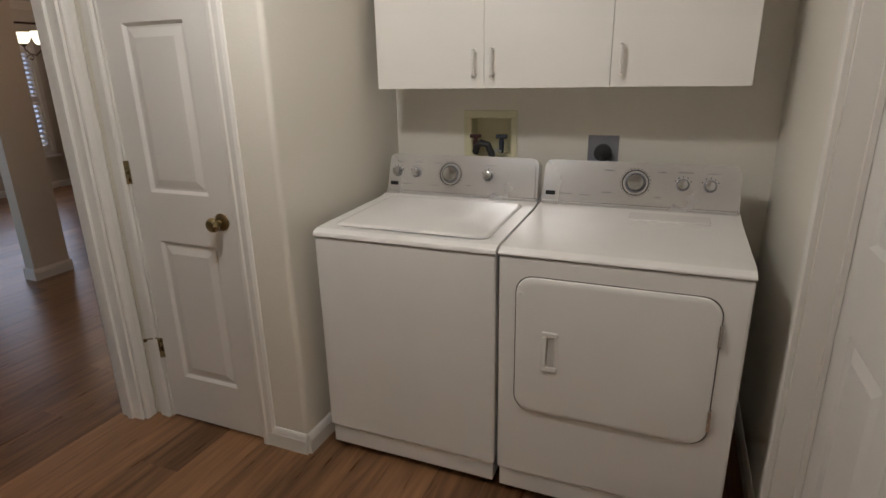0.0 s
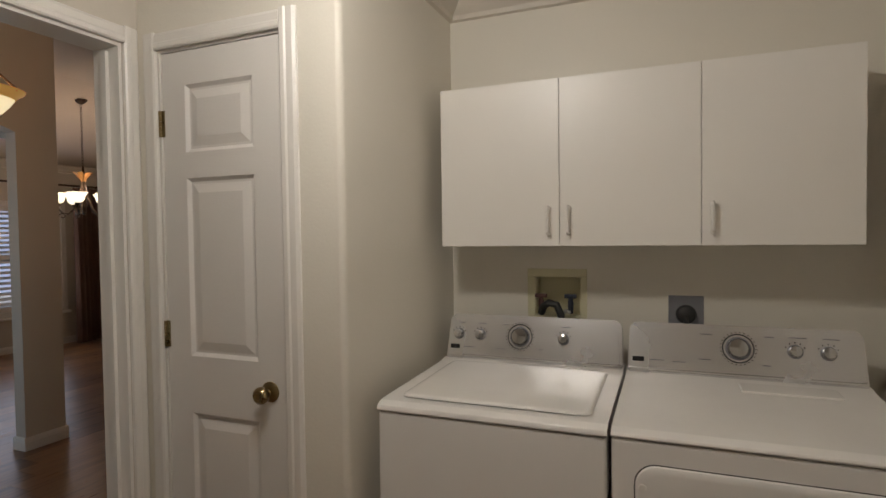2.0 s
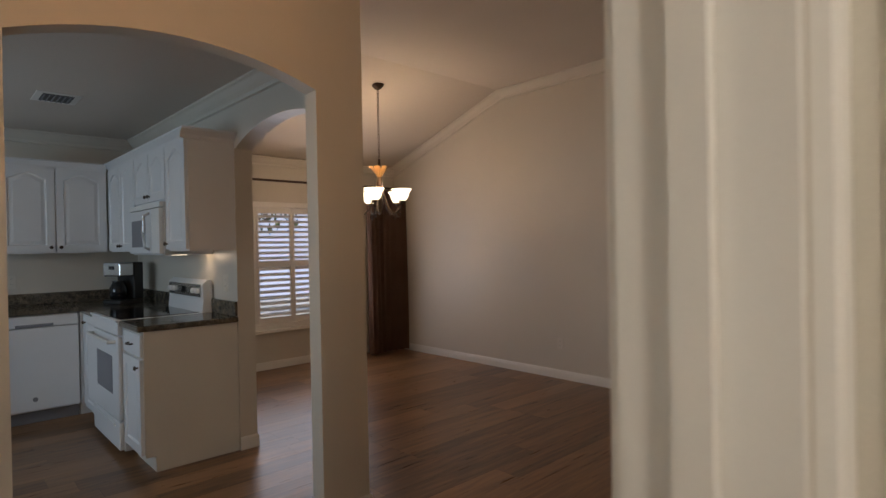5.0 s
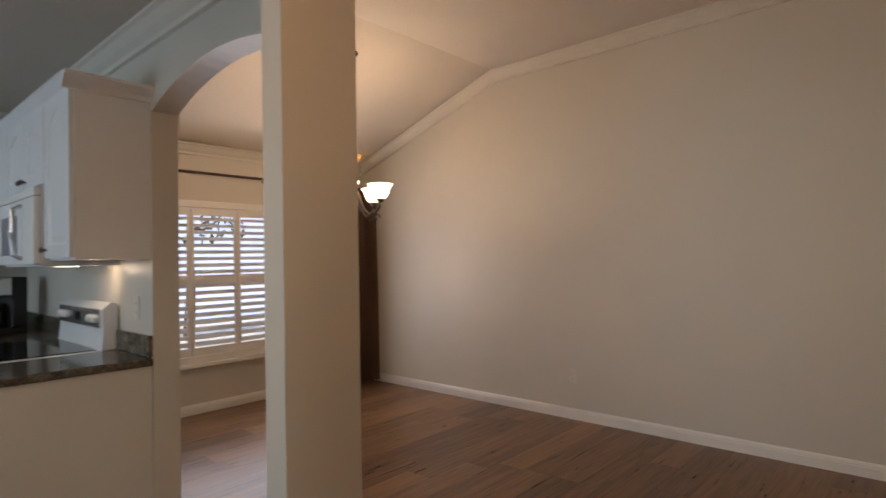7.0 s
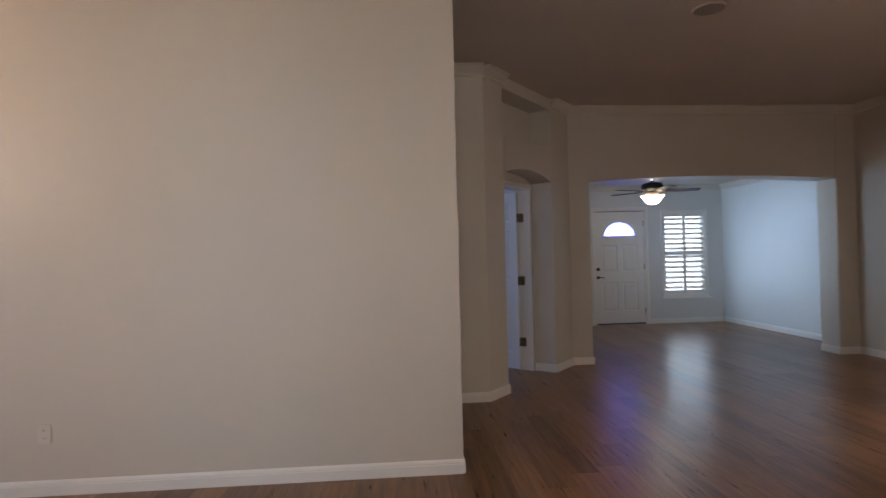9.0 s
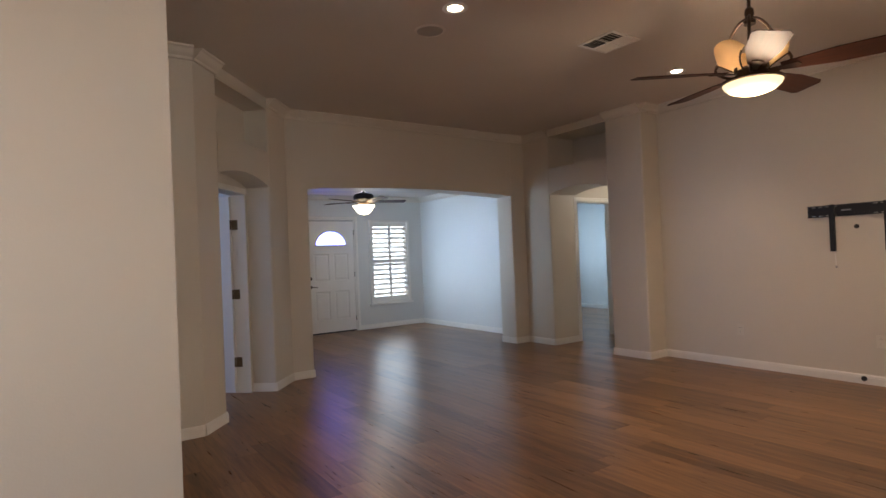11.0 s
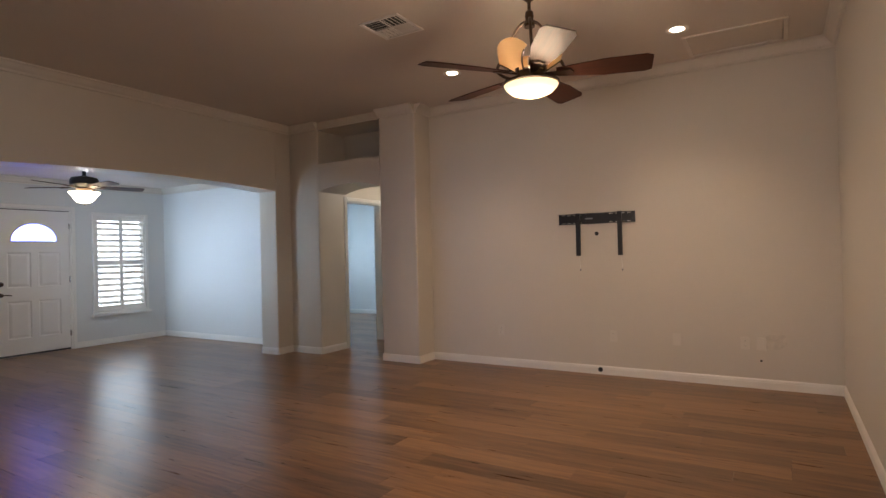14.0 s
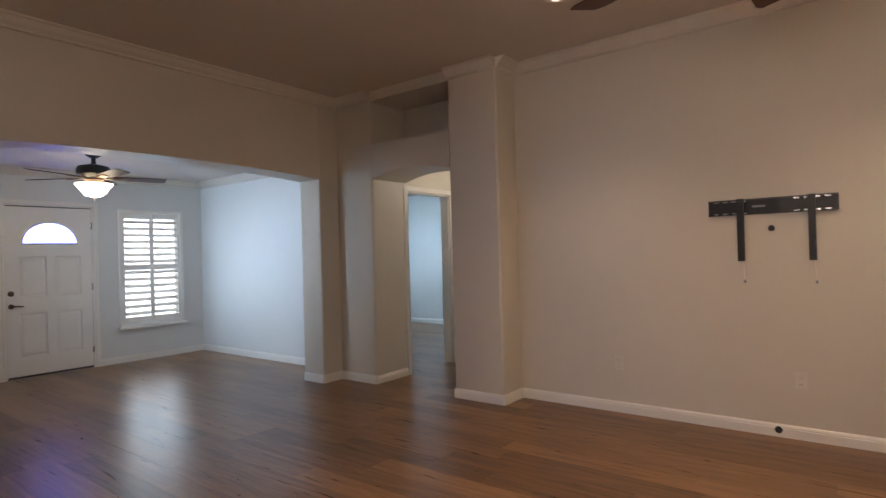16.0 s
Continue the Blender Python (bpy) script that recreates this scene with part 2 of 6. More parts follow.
M_BLACKGLASS = material("black_glass", (0.01, 0.01, 0.012), 0.05, spots=0.02, bump=0.0)
M_GROUND = material("lawn_ground", (0.07, 0.10, 0.04), 0.9, spots=0.4, scale=2, grain=0.3, grain_scale=40, bump=0.5)
M_LEAF = material("leaf", (0.12, 0.17, 0.08), 0.6, spots=0.3, scale=8)
M_BARK = material("bark", (0.12, 0.09, 0.07), 0.9, spots=0.3, scale=10, bump=0.5)


# ---- mesh helpers ----
def part(name, bm, mat, parent=None, label="", smooth=False):
    me = bpy.data.meshes.new(name)
    bmesh.ops.recalc_face_normals(bm, faces=bm.faces)
    if smooth:
        for f in bm.faces:
            f.smooth = True
        for e in bm.edges:
            if len(e.link_faces) == 2 and e.calc_face_angle(0) > 0.6:
                e.smooth = False
    bm.to_mesh(me)
    bm.free()
    me.materials.append(mat)
    ob = new(name, me)
    if parent:
        ob.parent = parent
    if label:
        tagged(ob, label)
    return ob


def thing(name, label, category, m=None, group=""):
    ob = new(name)
    ob.empty_display_size = 0.1
    tagged(ob, label, category, group)
    if m is not None:
        ob.matrix_basis = m
    return ob


def structure(name, bm, mat, label, category, smooth=False):
    return tagged(part(name, bm, mat, smooth=smooth), label, category, kind="structure")


def box(bm, x0, x1, y0, y1, z0, z1, bevel=0.0, seg=2):
    x0, x1, y0, y1, z0, z1 = min(x0, x1), max(x0, x1), min(y0, y1), max(y0, y1), min(z0, z1), max(z0, z1)
    made = bmesh.ops.create_cube(bm, size=1.0, matrix=Matrix.LocRotScale(((x0 + x1) / 2, (y0 + y1) / 2, (z0 + z1) / 2), None, (x1 - x0, y1 - y0, z1 - z0)))
    if bevel:
        edges = list({e for v in made["verts"] for e in v.link_edges})
        bmesh.ops.bevel(bm, geom=edges, offset=bevel, segments=seg, profile=0.5, affect="EDGES")
    return bm


def cuboid(x0, x1, y0, y1, z0, z1, bevel=0.0, seg=2):
    return box(bmesh.new(), x0, x1, y0, y1, z0, z1, bevel, seg)


def fillet(pts, seg=5):
    """Rounds the corners of a plan: points are (a, b) or (a, b, radius)."""
    out, n = [], len(pts)
    for i, p in enumerate(pts):
        r = p[2] if len(p) > 2 else 0
        v = Vector(p[:2])
        if not r:
            out.append(v)
            continue
        a, c = (Vector(pts[i - 1][:2]) - v).normalized(), (Vector(pts[(i + 1) % n][:2]) - v).normalized()
        half = a.angle(c) / 2
        t, mid = r / math.tan(half), (a + c).normalized() * (r / math.sin(half))
        start, end = v + a * t, v + c * t
        centre = v + mid
        d0, d1 = start - centre, end - centre
        for k in range(seg + 1):
            out.append(centre + d0.lerp(d1, k / seg).normalized() * r)
    return out


def prism(bm, pts, lo, hi, axis="z", m=None):
    """Extrudes a plan along an axis: z takes (x, y), y takes (x, z), x takes (y, z)."""
    pts = fillet(pts)

    def at(p, d):
        v = {"z": (p[0], p[1], d), "y": (p[0], d, p[1]), "x": (d, p[0], p[1])}[axis]
        return m @ Vector(v) if m is not None else Vector(v)

    a, b = [bm.verts.new(at(p, lo)) for p in pts], [bm.verts.new(at(p, hi)) for p in pts]
    bm.faces.new(a)
    bm.faces.new(list(reversed(b)))
    for i in range(len(pts)):
        j = (i + 1) % len(pts)
        bm.faces.new((a[j], a[i], b[i], b[j]))
    return bm


def solid(pts, lo, hi, axis="z", m=None):
    return prism(bmesh.new(), pts, lo, hi, axis, m)


def arc(a0, a1, spring, rise, seg=14):
    """The soffit of a segmental arch from a1 back to a0."""
    half = (a1 - a0) / 2
    radius = (half * half + rise * rise) / (2 * rise)
    mid = (a0 + a1) / 2
    out = []
    for k in range(seg + 1):
        a = a1 + (a0 - a1) * k / seg
        out.append((a, spring + rise - radius + math.sqrt(max(0.0, radius * radius - (a - mid) ** 2))))
    return out


def lathe(bm, profile, seg=24, m=None, squash=1.0):
    """Turns a profile of (radius, height) about the z axis."""
    rings = []
    for r, z in profile:
        if r < 1e-6:
            v = Vector((0, 0, z))
            rings.append([bm.verts.new(m @ v if m is not None else v)])
        else:
            ring = []
            for k in range(seg):
                t = 2 * math.pi * k / seg
                v = Vector((r * math.cos(t), r * squash * math.sin(t), z))
                ring.append(bm.verts.new(m @ v if m is not None else v))
            rings.append(ring)
    for a, b in zip(rings, rings[1:]):
        for k in range(seg):
            j = (k + 1) % seg
            if len(a) == 1 and len(b) > 1:
                bm.faces.new((a[0], b[k], b[j]))
            elif len(b) == 1 and len(a) > 1:
                bm.faces.new((a[j], a[k], b[0]))
            elif len(a) > 1:
                bm.faces.new((a[k], a[j], b[j], b[k]))
    return bm


def turned(profile, seg=24, m=None, squash=1.0):
    return lathe(bmesh.new(), profile, seg, m, squash)


def tube(bm, pts, radius, seg=8, ends=True):
    """A rod along points; radius a number or one for each point."""
    pts = [Vector(p) for p in pts]
    rings = []
    for i, p in enumerate(pts):
        d = (pts[min(i + 1, len(pts) - 1)] - pts[max(i - 1, 0)]).normalized()
        up = Vector((0, 0, 1)) if abs(d.z) < 0.95 else Vector((1, 0, 0))
        s = d.cross(up).normalized()
        u = s.cross(d).normalized()
        r = radius[i] if isinstance(radius, (list, tuple)) else radius
        rings.append([bm.verts.new(p + s * r * math.cos(2 * math.pi * k / seg) + u * r * math.sin(2 * math.pi * k / seg)) for k in range(seg)])
    for a, b in zip(rings, rings[1:]):
        for k in range(seg):
            j = (k + 1) % seg
            bm.faces.new((a[k], a[j], b[j], b[k]))
    if ends:
        bm.faces.new(list(reversed(rings[0])))
        bm.faces.new(rings[-1])
    return bm


def rod(pts, radius, seg=8):
    return tube(bmesh.new(), pts, radius, seg)


def sweep_profile(bm, profile, start, end, out, up=(0, 0, 1)):
    """A moulding: profile of (outwards, upwards) run from start to end."""
    s, e, o, u = Vector(start), Vector(end), Vector(out), Vector(up)
    a = [bm.verts.new(s + o * p[0] + u * p[1]) for p in profile]
    b = [bm.verts.new(e + o * p[0] + u * p[1]) for p in profile]
    n = len(profile)
    for i in range(n):
        j = (i + 1) % n
        bm.faces.new((a[i], a[j], b[j], b[i]))
    bm.faces.new(list(reversed(a)))
    bm.faces.new(b)
    return bm

# ---- the large structure ----
H_GREAT, H_LOW = 3.05, 2.44
WALL, R = "beige painted wall with softly rounded corners", 0.02

# laundry
bm = solid([(-1.985, 1.945), (-1.905, 1.945), (-1.905, 2.06), (-1.985, 2.06)], 0, H_LOW)
prism(bm, [(-1.363, 1.945), (-1.165, 1.945, R), (-1.165, 2.84), (-1.28, 2.84), (-1.28, 2.06), (-1.363, 2.06)], 0, H_LOW)
box(bm, -1.905, -1.363, 1.945, 2.06, 2.055, H_LOW)
structure("wall_laundry_closet", bm, M_WALL_LIT, WALL, "wall", True)
bm = cuboid(-1.985, -0.7975, 2.84, 2.96, 0, H_LOW)
box(bm, -0.6095, 0.53, 2.84, 2.96, 0, H_LOW)
box(bm, -0.7975, -0.6095, 2.84, 2.96, 0, 1.072)
box(bm, -0.7975, -0.6095, 2.84, 2.96, 1.233, H_LOW)
structure("wall_laundry_back", bm, M_WALL_LIT, WALL, "wall")
bm = cuboid(0.41, 0.53, -0.9, 1.18, 0, H_LOW)
box(bm, 0.41, 0.53, 2.035, 2.84, 0, H_LOW)
box(bm, 0.41, 0.53, 1.18, 2.035, 2.06, H_LOW)
structure("wall_laundry_east", bm, M_WALL_LIT, WALL, "wall")
structure("wall_laundry_south", cuboid(-2.11, 0.53, -1.02, -0.9, 0, H_LOW), M_WALL_LIT, WALL, "wall")
bm = cuboid(-2.11, -1.985, -1.2, 1.0, 0, H_GREAT)
prism(bm, [(-2.11, 1.885), (-1.985, 1.885), (-1.985, 3.09), (-2.11, 3.09, R)], 0, H_GREAT)
box(bm, -2.11, -1.985, 1.0, 1.885, 2.075, H_GREAT)
structure("wall_laundry_west", bm, M_WALL, WALL, "wall")
structure("ceiling_laundry", cuboid(-1.985, 0.41, -0.9, 2.84, H_LOW - 0.01, H_LOW + 0.09), M_CEIL, "off-white flat laundry ceiling", "ceiling")

# great room
structure("wall_great_south", cuboid(-1.985, 2.95, 2.965, 3.09, 0, H_GREAT), M_WALL, WALL, "wall")
structure("wall_great_east", cuboid(2.825, 2.95, 3.09, 7.18, 0, H_GREAT), M_WALL, WALL, "wall")
structure("wall_pillar_east", solid([(2.5, 7.18, R), (2.5, 7.707, R), (4.2, 7.707), (4.2, 7.59), (2.95, 7.59), (2.95, 7.18)], 0, H_GREAT), M_WALL, WALL, "wall", True)
bm = solid([(2.238, 9.55), (2.238, 9.24, R), (2.5, 9.24), (2.5, 8.72, R), (3.05, 8.72), (3.05, 8.84), (2.62, 8.84), (2.62, 9.55)], 0, H_GREAT)
structure("wall_north_east", bm, M_WALL, WALL, "wall", True)
bm = cuboid(3.83, 6.85, 8.72, 8.84, 0, H_LOW + 0.1)
box(bm, 3.05, 3.83, 8.72, 8.84, 2.05, H_LOW + 0.1)
structure("wall_bedroom_hall", bm, M_WALL, WALL, "wall")
structure("wall_hall_end", cuboid(4.08, 4.2, 7.707, 8.72, 0, H_LOW + 0.1), M_WALL, WALL, "wall")
structure("ceiling_hall", cuboid(3.03, 4.2, 7.707, 8.72, H_LOW, H_LOW + 0.1), M_CEIL, "off-white hall ceiling", "ceiling")
bm = solid([(7.707, 2.5), (8.72, 2.5)] + arc(7.707, 8.72, 2.135, 0.075), 2.5, 3.03, "x")
box(bm, 2.5, 3.03, 7.707, 8.72, 2.95, H_GREAT)
box(bm, 3.03, 3.1, 7.707, 8.72, 2.45, H_GREAT)
structure("wall_plant_niche_east", bm, M_WALL, "beige wall over an arched passage with a plant ledge niche", "wall")

bm = solid([(-1.115, 2.165), (-1.115, H_GREAT), (2.238, H_GREAT)] + arc(-0.865, 2.238, 2.165, 0.05), 9.24, 9.55, "y")
structure("wall_north_header", bm, M_WALL, "beige wall over a wide, slightly arched opening", "wall")
structure("wall_north_west", solid([(-1.115, 9.24), (-0.865, 9.24, R), (-0.865, 9.55), (-1.3, 9.55), (-1.3, 9.45)], 0, 2.165), M_WALL, WALL, "wall", True)

P0, P1 = Vector((-2.34, 7.79, 0)), Vector((-1.115, 9.24, 0))
DIAG_LEN = (P1 - P0).length
DIAG = Matrix.Translation(P0) @ Matrix.Rotation(math.atan2(P1.y - P0.y, P1.x - P0.x), 4, "Z")
D0, D1, DD = 0.36, 1.42, 0.25
bm = solid([(0, 0), (D0, 0, R), (D0, DD), (0.02, DD)], 0, H_GREAT, m=DIAG)
prism(bm, [(D1, 0, R), (DIAG_LEN, 0), (DIAG_LEN - 0.02, DD), (D1, DD)], 0, H_GREAT, m=DIAG)
prism(bm, [(D0, 2.48), (D1, 2.48)] + arc(D0, D1, 2.12, 0.08), 0, DD, "y", DIAG)
prism(bm, [(D0, 2.93), (D1, 2.93), (D1, H_GREAT), (D0, H_GREAT)], 0, DD, "y", DIAG)
structure("wall_plant_niche_west", bm, M_WALL, "beige diagonal wall with an arched recess and a plant ledge niche", "wall")
bm = solid([(0.02, DD), (0.60, DD), (0.60, DD + 0.16), (0.02, DD + 0.16)], 0, H_GREAT, m=DIAG)
prism(bm, [(1.38, DD), (DIAG_LEN - 0.02, DD), (DIAG_LEN - 0.02, DD + 0.16), (1.38, DD + 0.16)], 0, H_GREAT, m=DIAG)
prism(bm, [(0.60, DD), (1.38, DD), (1.38, DD + 0.16), (0.60, DD + 0.16)], 2.05, H_GREAT, m=DIAG)
structure("wall_bedroom_west", bm, M_WALL, WALL, "wall")

structure("wall_corridor", cuboid(-5.2, -2.34, 7.79, 7.91, 0, H_GREAT), M_WALL, WALL, "wall")
structure("wall_corridor_end", cuboid(-5.32, -5.2, 6.33, 7.91, 0, H_GREAT), M_WALL, WALL, "wall")

# dining room and kitchen
SLOPE0, SLOPE1 = -5.92, -7.87
Z_WEST = 2.40
bm = solid([(-7.87, 0), (-2.765, 0), (-2.765, H_GREAT), (SLOPE0, H_GREAT), (-7.87, Z_WEST)], 6.18, 6.33, "y")
structure("wall_dining_long", bm, M_WALL, "long beige wall under a sloped crown moulding", "wall")
WY0, WY1, WZ0, WZ1 = 3.73, 5.58, 0.47, 1.88
bm = cuboid(-8.05, -7.87, 3.17, WY0, 0, 2.6)
box(bm, -8.05, -7.87, WY1, 6.33, 0, 2.6)
box(bm, -8.05, -7.87, WY0, WY1, 0, WZ0)
box(bm, -8.05, -7.87, WY0, WY1, WZ1, 2.6)
structure("wall_dining_west", bm, M_WALL, "beige wall round a shuttered window", "wall")
bm = solid([(-5.61, 0), (-5.61, 2.045)] + list(reversed(arc(-5.61, -4.37, 2.045, 0.125))) + [(-4.37, H_GREAT), (SLOPE0, H_GREAT), (-8.05, 2.36), (-8.05, 0)], 3.05, 3.17, "y")
structure("wall_kitchen_north", bm, M_WALL, "beige kitchen wall ending in an arched opening", "wall")
bm = solid([(-1.2, 0), (1.70, 0)] + list(reversed(arc(1.70, 2.892, 2.125, 0.11))) + [(2.892, 0), (3.16, 0), (3.16, H_GREAT), (-1.2, H_GREAT)], -4.37, -4.268, "x")
structure("wall_kitchen_arch", bm, M_WALL, "beige wall with an arched kitchen opening and a slim post", "wall")
structure("wall_kitchen_west", cuboid(-8.09, -7.97, -0.62, 3.05, 0, H_LOW + 0.1), M_WALL, WALL, "wall")
KX0, KX1, KZ0, KZ1 = -7.2, -5.2, 0.9, 2.1
bm = cuboid(-8.09, KX0, -0.74, -0.62, 0, H_LOW + 0.1)
box(bm, KX1, -4.37, -0.74, -0.62, 0, H_LOW + 0.1)
box(bm, KX0, KX1, -0.74, -0.62, 0, KZ0)
box(bm, KX0, KX1, -0.74, -0.62, KZ1, H_LOW + 0.1)
structure("wall_kitchen_south", bm, M_WALL, WALL, "wall")
structure("ceiling_kitchen", cuboid(-7.97, -4.37, -0.62, 3.05, H_LOW, H_LOW + 0.1), M_CEIL, "white flat kitchen ceiling", "ceiling")
# unseen wall end; the sliding door is added to explain that lamp
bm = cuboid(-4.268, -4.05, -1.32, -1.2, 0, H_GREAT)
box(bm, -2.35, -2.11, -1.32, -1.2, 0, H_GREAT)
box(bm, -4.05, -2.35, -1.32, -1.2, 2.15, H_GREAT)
structure("wall_hall_south", bm, M_WALL, "unseen beige wall round an added door opening", "wall")
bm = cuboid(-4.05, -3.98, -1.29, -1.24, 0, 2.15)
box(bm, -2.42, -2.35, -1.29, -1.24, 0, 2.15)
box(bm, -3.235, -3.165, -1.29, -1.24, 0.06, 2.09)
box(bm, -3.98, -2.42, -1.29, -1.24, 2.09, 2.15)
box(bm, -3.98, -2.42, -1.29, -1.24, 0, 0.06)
structure("door_slider_unseen", bm, M_TRIM, "white framed sliding door, unseen, added to let in light", "door")
structure("ceiling", cuboid(SLOPE0, 3.1, -1.32, 9.6, H_GREAT, H_GREAT + 0.12), M_CEIL, "warm off-white textured flat ceiling", "ceiling")
structure("ceiling_slope", solid([(SLOPE0, H_GREAT), (SLOPE0, H_GREAT + 0.12), (-8.05, Z_WEST + 0.08), (-8.05, Z_WEST - 0.04)], 3.17, 6.33, "y"), M_CEIL, "warm off-white sloped dining ceiling", "ceiling")

# front room and bedrooms
FX0, FX1, FZ0, FZ1 = 1.64, 2.42, 0.56, 1.95
bm = cuboid(-1.42, 0.34, 12.585, 12.72, 0, 2.6)
box(bm, 0.34, 1.32, 12.585, 12.72, 2.06, 2.6)
box(bm, 1.32, FX0, 12.585, 12.72, 0, 2.6)
box(bm, FX1, 2.9, 12.585, 12.72, 0, 2.6)
box(bm, FX0, FX1, 12.585, 12.72, 0, FZ0)
box(bm, FX0, FX1, 12.585, 12.72, FZ1, 2.6)
structure("wall_front", bm, M_WALL_COOL, "pale grey-white front wall with door and window", "wall")
structure("wall_front_room_east", cuboid(2.775, 2.9, 9.55, 12.585, 0, 2.6), M_WALL_COOL, "pale grey-white wall", "wall")
FW0, FW1 = 10.2, 11.6
bm = cuboid(-1.42, -1.3, 9.5, FW0, 0, 2.6)
box(bm, -1.42, -1.3, FW1, 12.585, 0, 2.6)
box(bm, -1.42, -1.3, FW0, FW1, 0, 0.9)
box(bm, -1.42, -1.3, FW0, FW1, 2.1, 2.6)
structure("wall_front_room_west", bm, M_WALL_COOL, "pale grey-white wall", "wall")
structure("ceiling_front_room", cuboid(-1.42, 2.9, 9.55, 12.72, 2.5, 2.6), M_CEIL, "white front room ceiling", "ceiling")
bm = cuboid(6.75, 6.87, 8.84, 12.6, 0, 2.6)
structure("wall_bedroom_east", bm, M_WALL_COOL, "pale blue-white bedroom wall", "wall")
bm = cuboid(2.9, 4.2, 12.48, 12.6, 0, 2.6)
box(bm, 5.9, 6.75, 12.48, 12.6, 0, 2.6)
box(bm, 4.2, 5.9, 12.48, 12.6, 0, 0.8)
box(bm, 4.2, 5.9, 12.48, 12.6, 2.1, 2.6)
structure("wall_bedroom_north", bm, M_WALL_COOL, "pale bedroom wall with a window opening", "wall")
structure("ceiling_bedroom_east", cuboid(2.9, 6.87, 8.84, 12.6, 2.5, 2.6), M_CEIL, "white bedroom ceiling", "ceiling")
structure("wall_bedroom_north_west", cuboid(-5.32, -1.42, 12.48, 12.6, 0, 2.6), M_WALL_COOL, "pale bedroom wall", "wall")
BW0, BW1 = 9.6, 11.2
bm = cuboid(-5.32, -5.2, 7.91, BW0, 0, 2.6)
box(bm, -5.32, -5.2, BW1, 12.48, 0, 2.6)
box(bm, -5.32, -5.2, BW0, BW1, 0, 0.8)
box(bm, -5.32, -5.2, BW0, BW1, 2.1, 2.6)
structure("wall_bedroom_far_west", bm, M_WALL_COOL, "pale bedroom wall with a window opening", "wall")
structure("ceiling_bedroom_west", cuboid(-5.32, -1.42, 9.6, 12.6, 2.5, 2.6), M_CEIL, "white bedroom ceiling", "ceiling")

# outside
bm = bmesh.new()
bmesh.ops.create_grid(bm, x_segments=2, y_segments=2, size=400, matrix=Matrix.Translation((0, 0, -0.12)))
structure("ground", bm, M_GROUND, "grass lawn around the house", "ground")
structure("pavement", cuboid(-2.5, 5.5, 12.9, 14.9, -0.12, -0.09), M_CONCRETE, "pale concrete driveway in front of the house", "pavement")
structure("patio", cuboid(-16.9, -8.2, -3, 12, -0.12, -0.09), M_CONCRETE, "pale concrete patio beside the house", "pavement")
structure("backdrop", cuboid(-4, 8, 15.0, 15.1, -0.09, 6), M_HAZE, "plain bright hazy daylight beyond the front window", "backdrop")
structure("backdrop_west", cuboid(-17.1, -17, -8, 18, -0.09, 9), M_HAZE_WEST, "plain bright hazy daylight beyond the dining window", "backdrop")
structure("floor", cuboid(-8.05, 6.87, -1.32, 12.72, -0.1, -0.004), M_DARKGAP, "warm brown wood-look plank floor", "floor")


# ---- builders of things ----
def nest(bm, pts, steps, m=None, y0=0.0):
    """A moulded field in the xz plane, facing -y: rings of (inset, depth), closed by the last one."""
    xs, zs = [p[0] for p in pts], [p[1] for p in pts]
    cx, cz, hw, hh = (min(xs) + max(xs)) / 2, (min(zs) + max(zs)) / 2, (max(xs) - min(xs)) / 2, (max(zs) - min(zs)) / 2
    rings = []
    for inset, depth in steps:
        ring = []
        for x, z in pts:
            v = Vector((cx + (x - cx) * (hw - inset) / hw, y0 + depth, cz + (z - cz) * (hh - inset) / hh))
            ring.append(bm.verts.new(m @ v if m is not None else v))
        rings.append(ring)
    n = len(pts)
    for a, b in zip(rings, rings[1:]):
        for i in range(n):
            j = (i + 1) % n
            bm.faces.new((a[i], a[j], b[j], b[i]))
    bm.faces.new(rings[-1])
    return bm


RAISED = ((0, 0), (0.012, 0.010), (0.020, 0.010), (0.050, 0.002))


def rect(x0, x1, z0, z1):
    return [(x0, z0), (x1, z0), (x1, z1), (x0, z1)]


def panel_door(door, width, height, thick, panels, mat, both=True):
    """Stiles and rails with raised panels. Local: x from 0 to width, front at y = 0, back at y = thick, z from 0."""
    xs = sorted({0.0, width, *[v for p in panels for v in p[:2]]})
    zs = sorted({0.0, height, *[v for p in panels for v in p[2:]]})
    bm = bmesh.new()
    for x0, x1 in zip(xs, xs[1:]):
        start = None
        for z0, z1 in zip(zs, zs[1:]):
            cx, cz = (x0 + x1) / 2, (z0 + z1) / 2
            hole = any(p[0] < cx < p[1] and p[2] < cz < p[3] for p in panels)
            if hole:
                if start is not None:
                    box(bm, x0, x1, 0, thick, start, z0)
                start = None
            elif start is None:
                start = z0
        if start is not None:
            box(bm, x0, x1, 0, thick, start, height)
    part("slab", bm, mat, door)
    for p in panels:
        bm = nest(bmesh.new(), rect(*p), RAISED)
        if both:
            nest(bm, rect(*p), RAISED, Matrix.Translation((p[0] + p[1], thick, 0)) @ Matrix.Rotation(math.pi, 4, "Z"))
        else:
            box(bm, p[0], p[1], thick - 0.004, thick, p[2], p[3])
        part("panel", bm, mat, door)


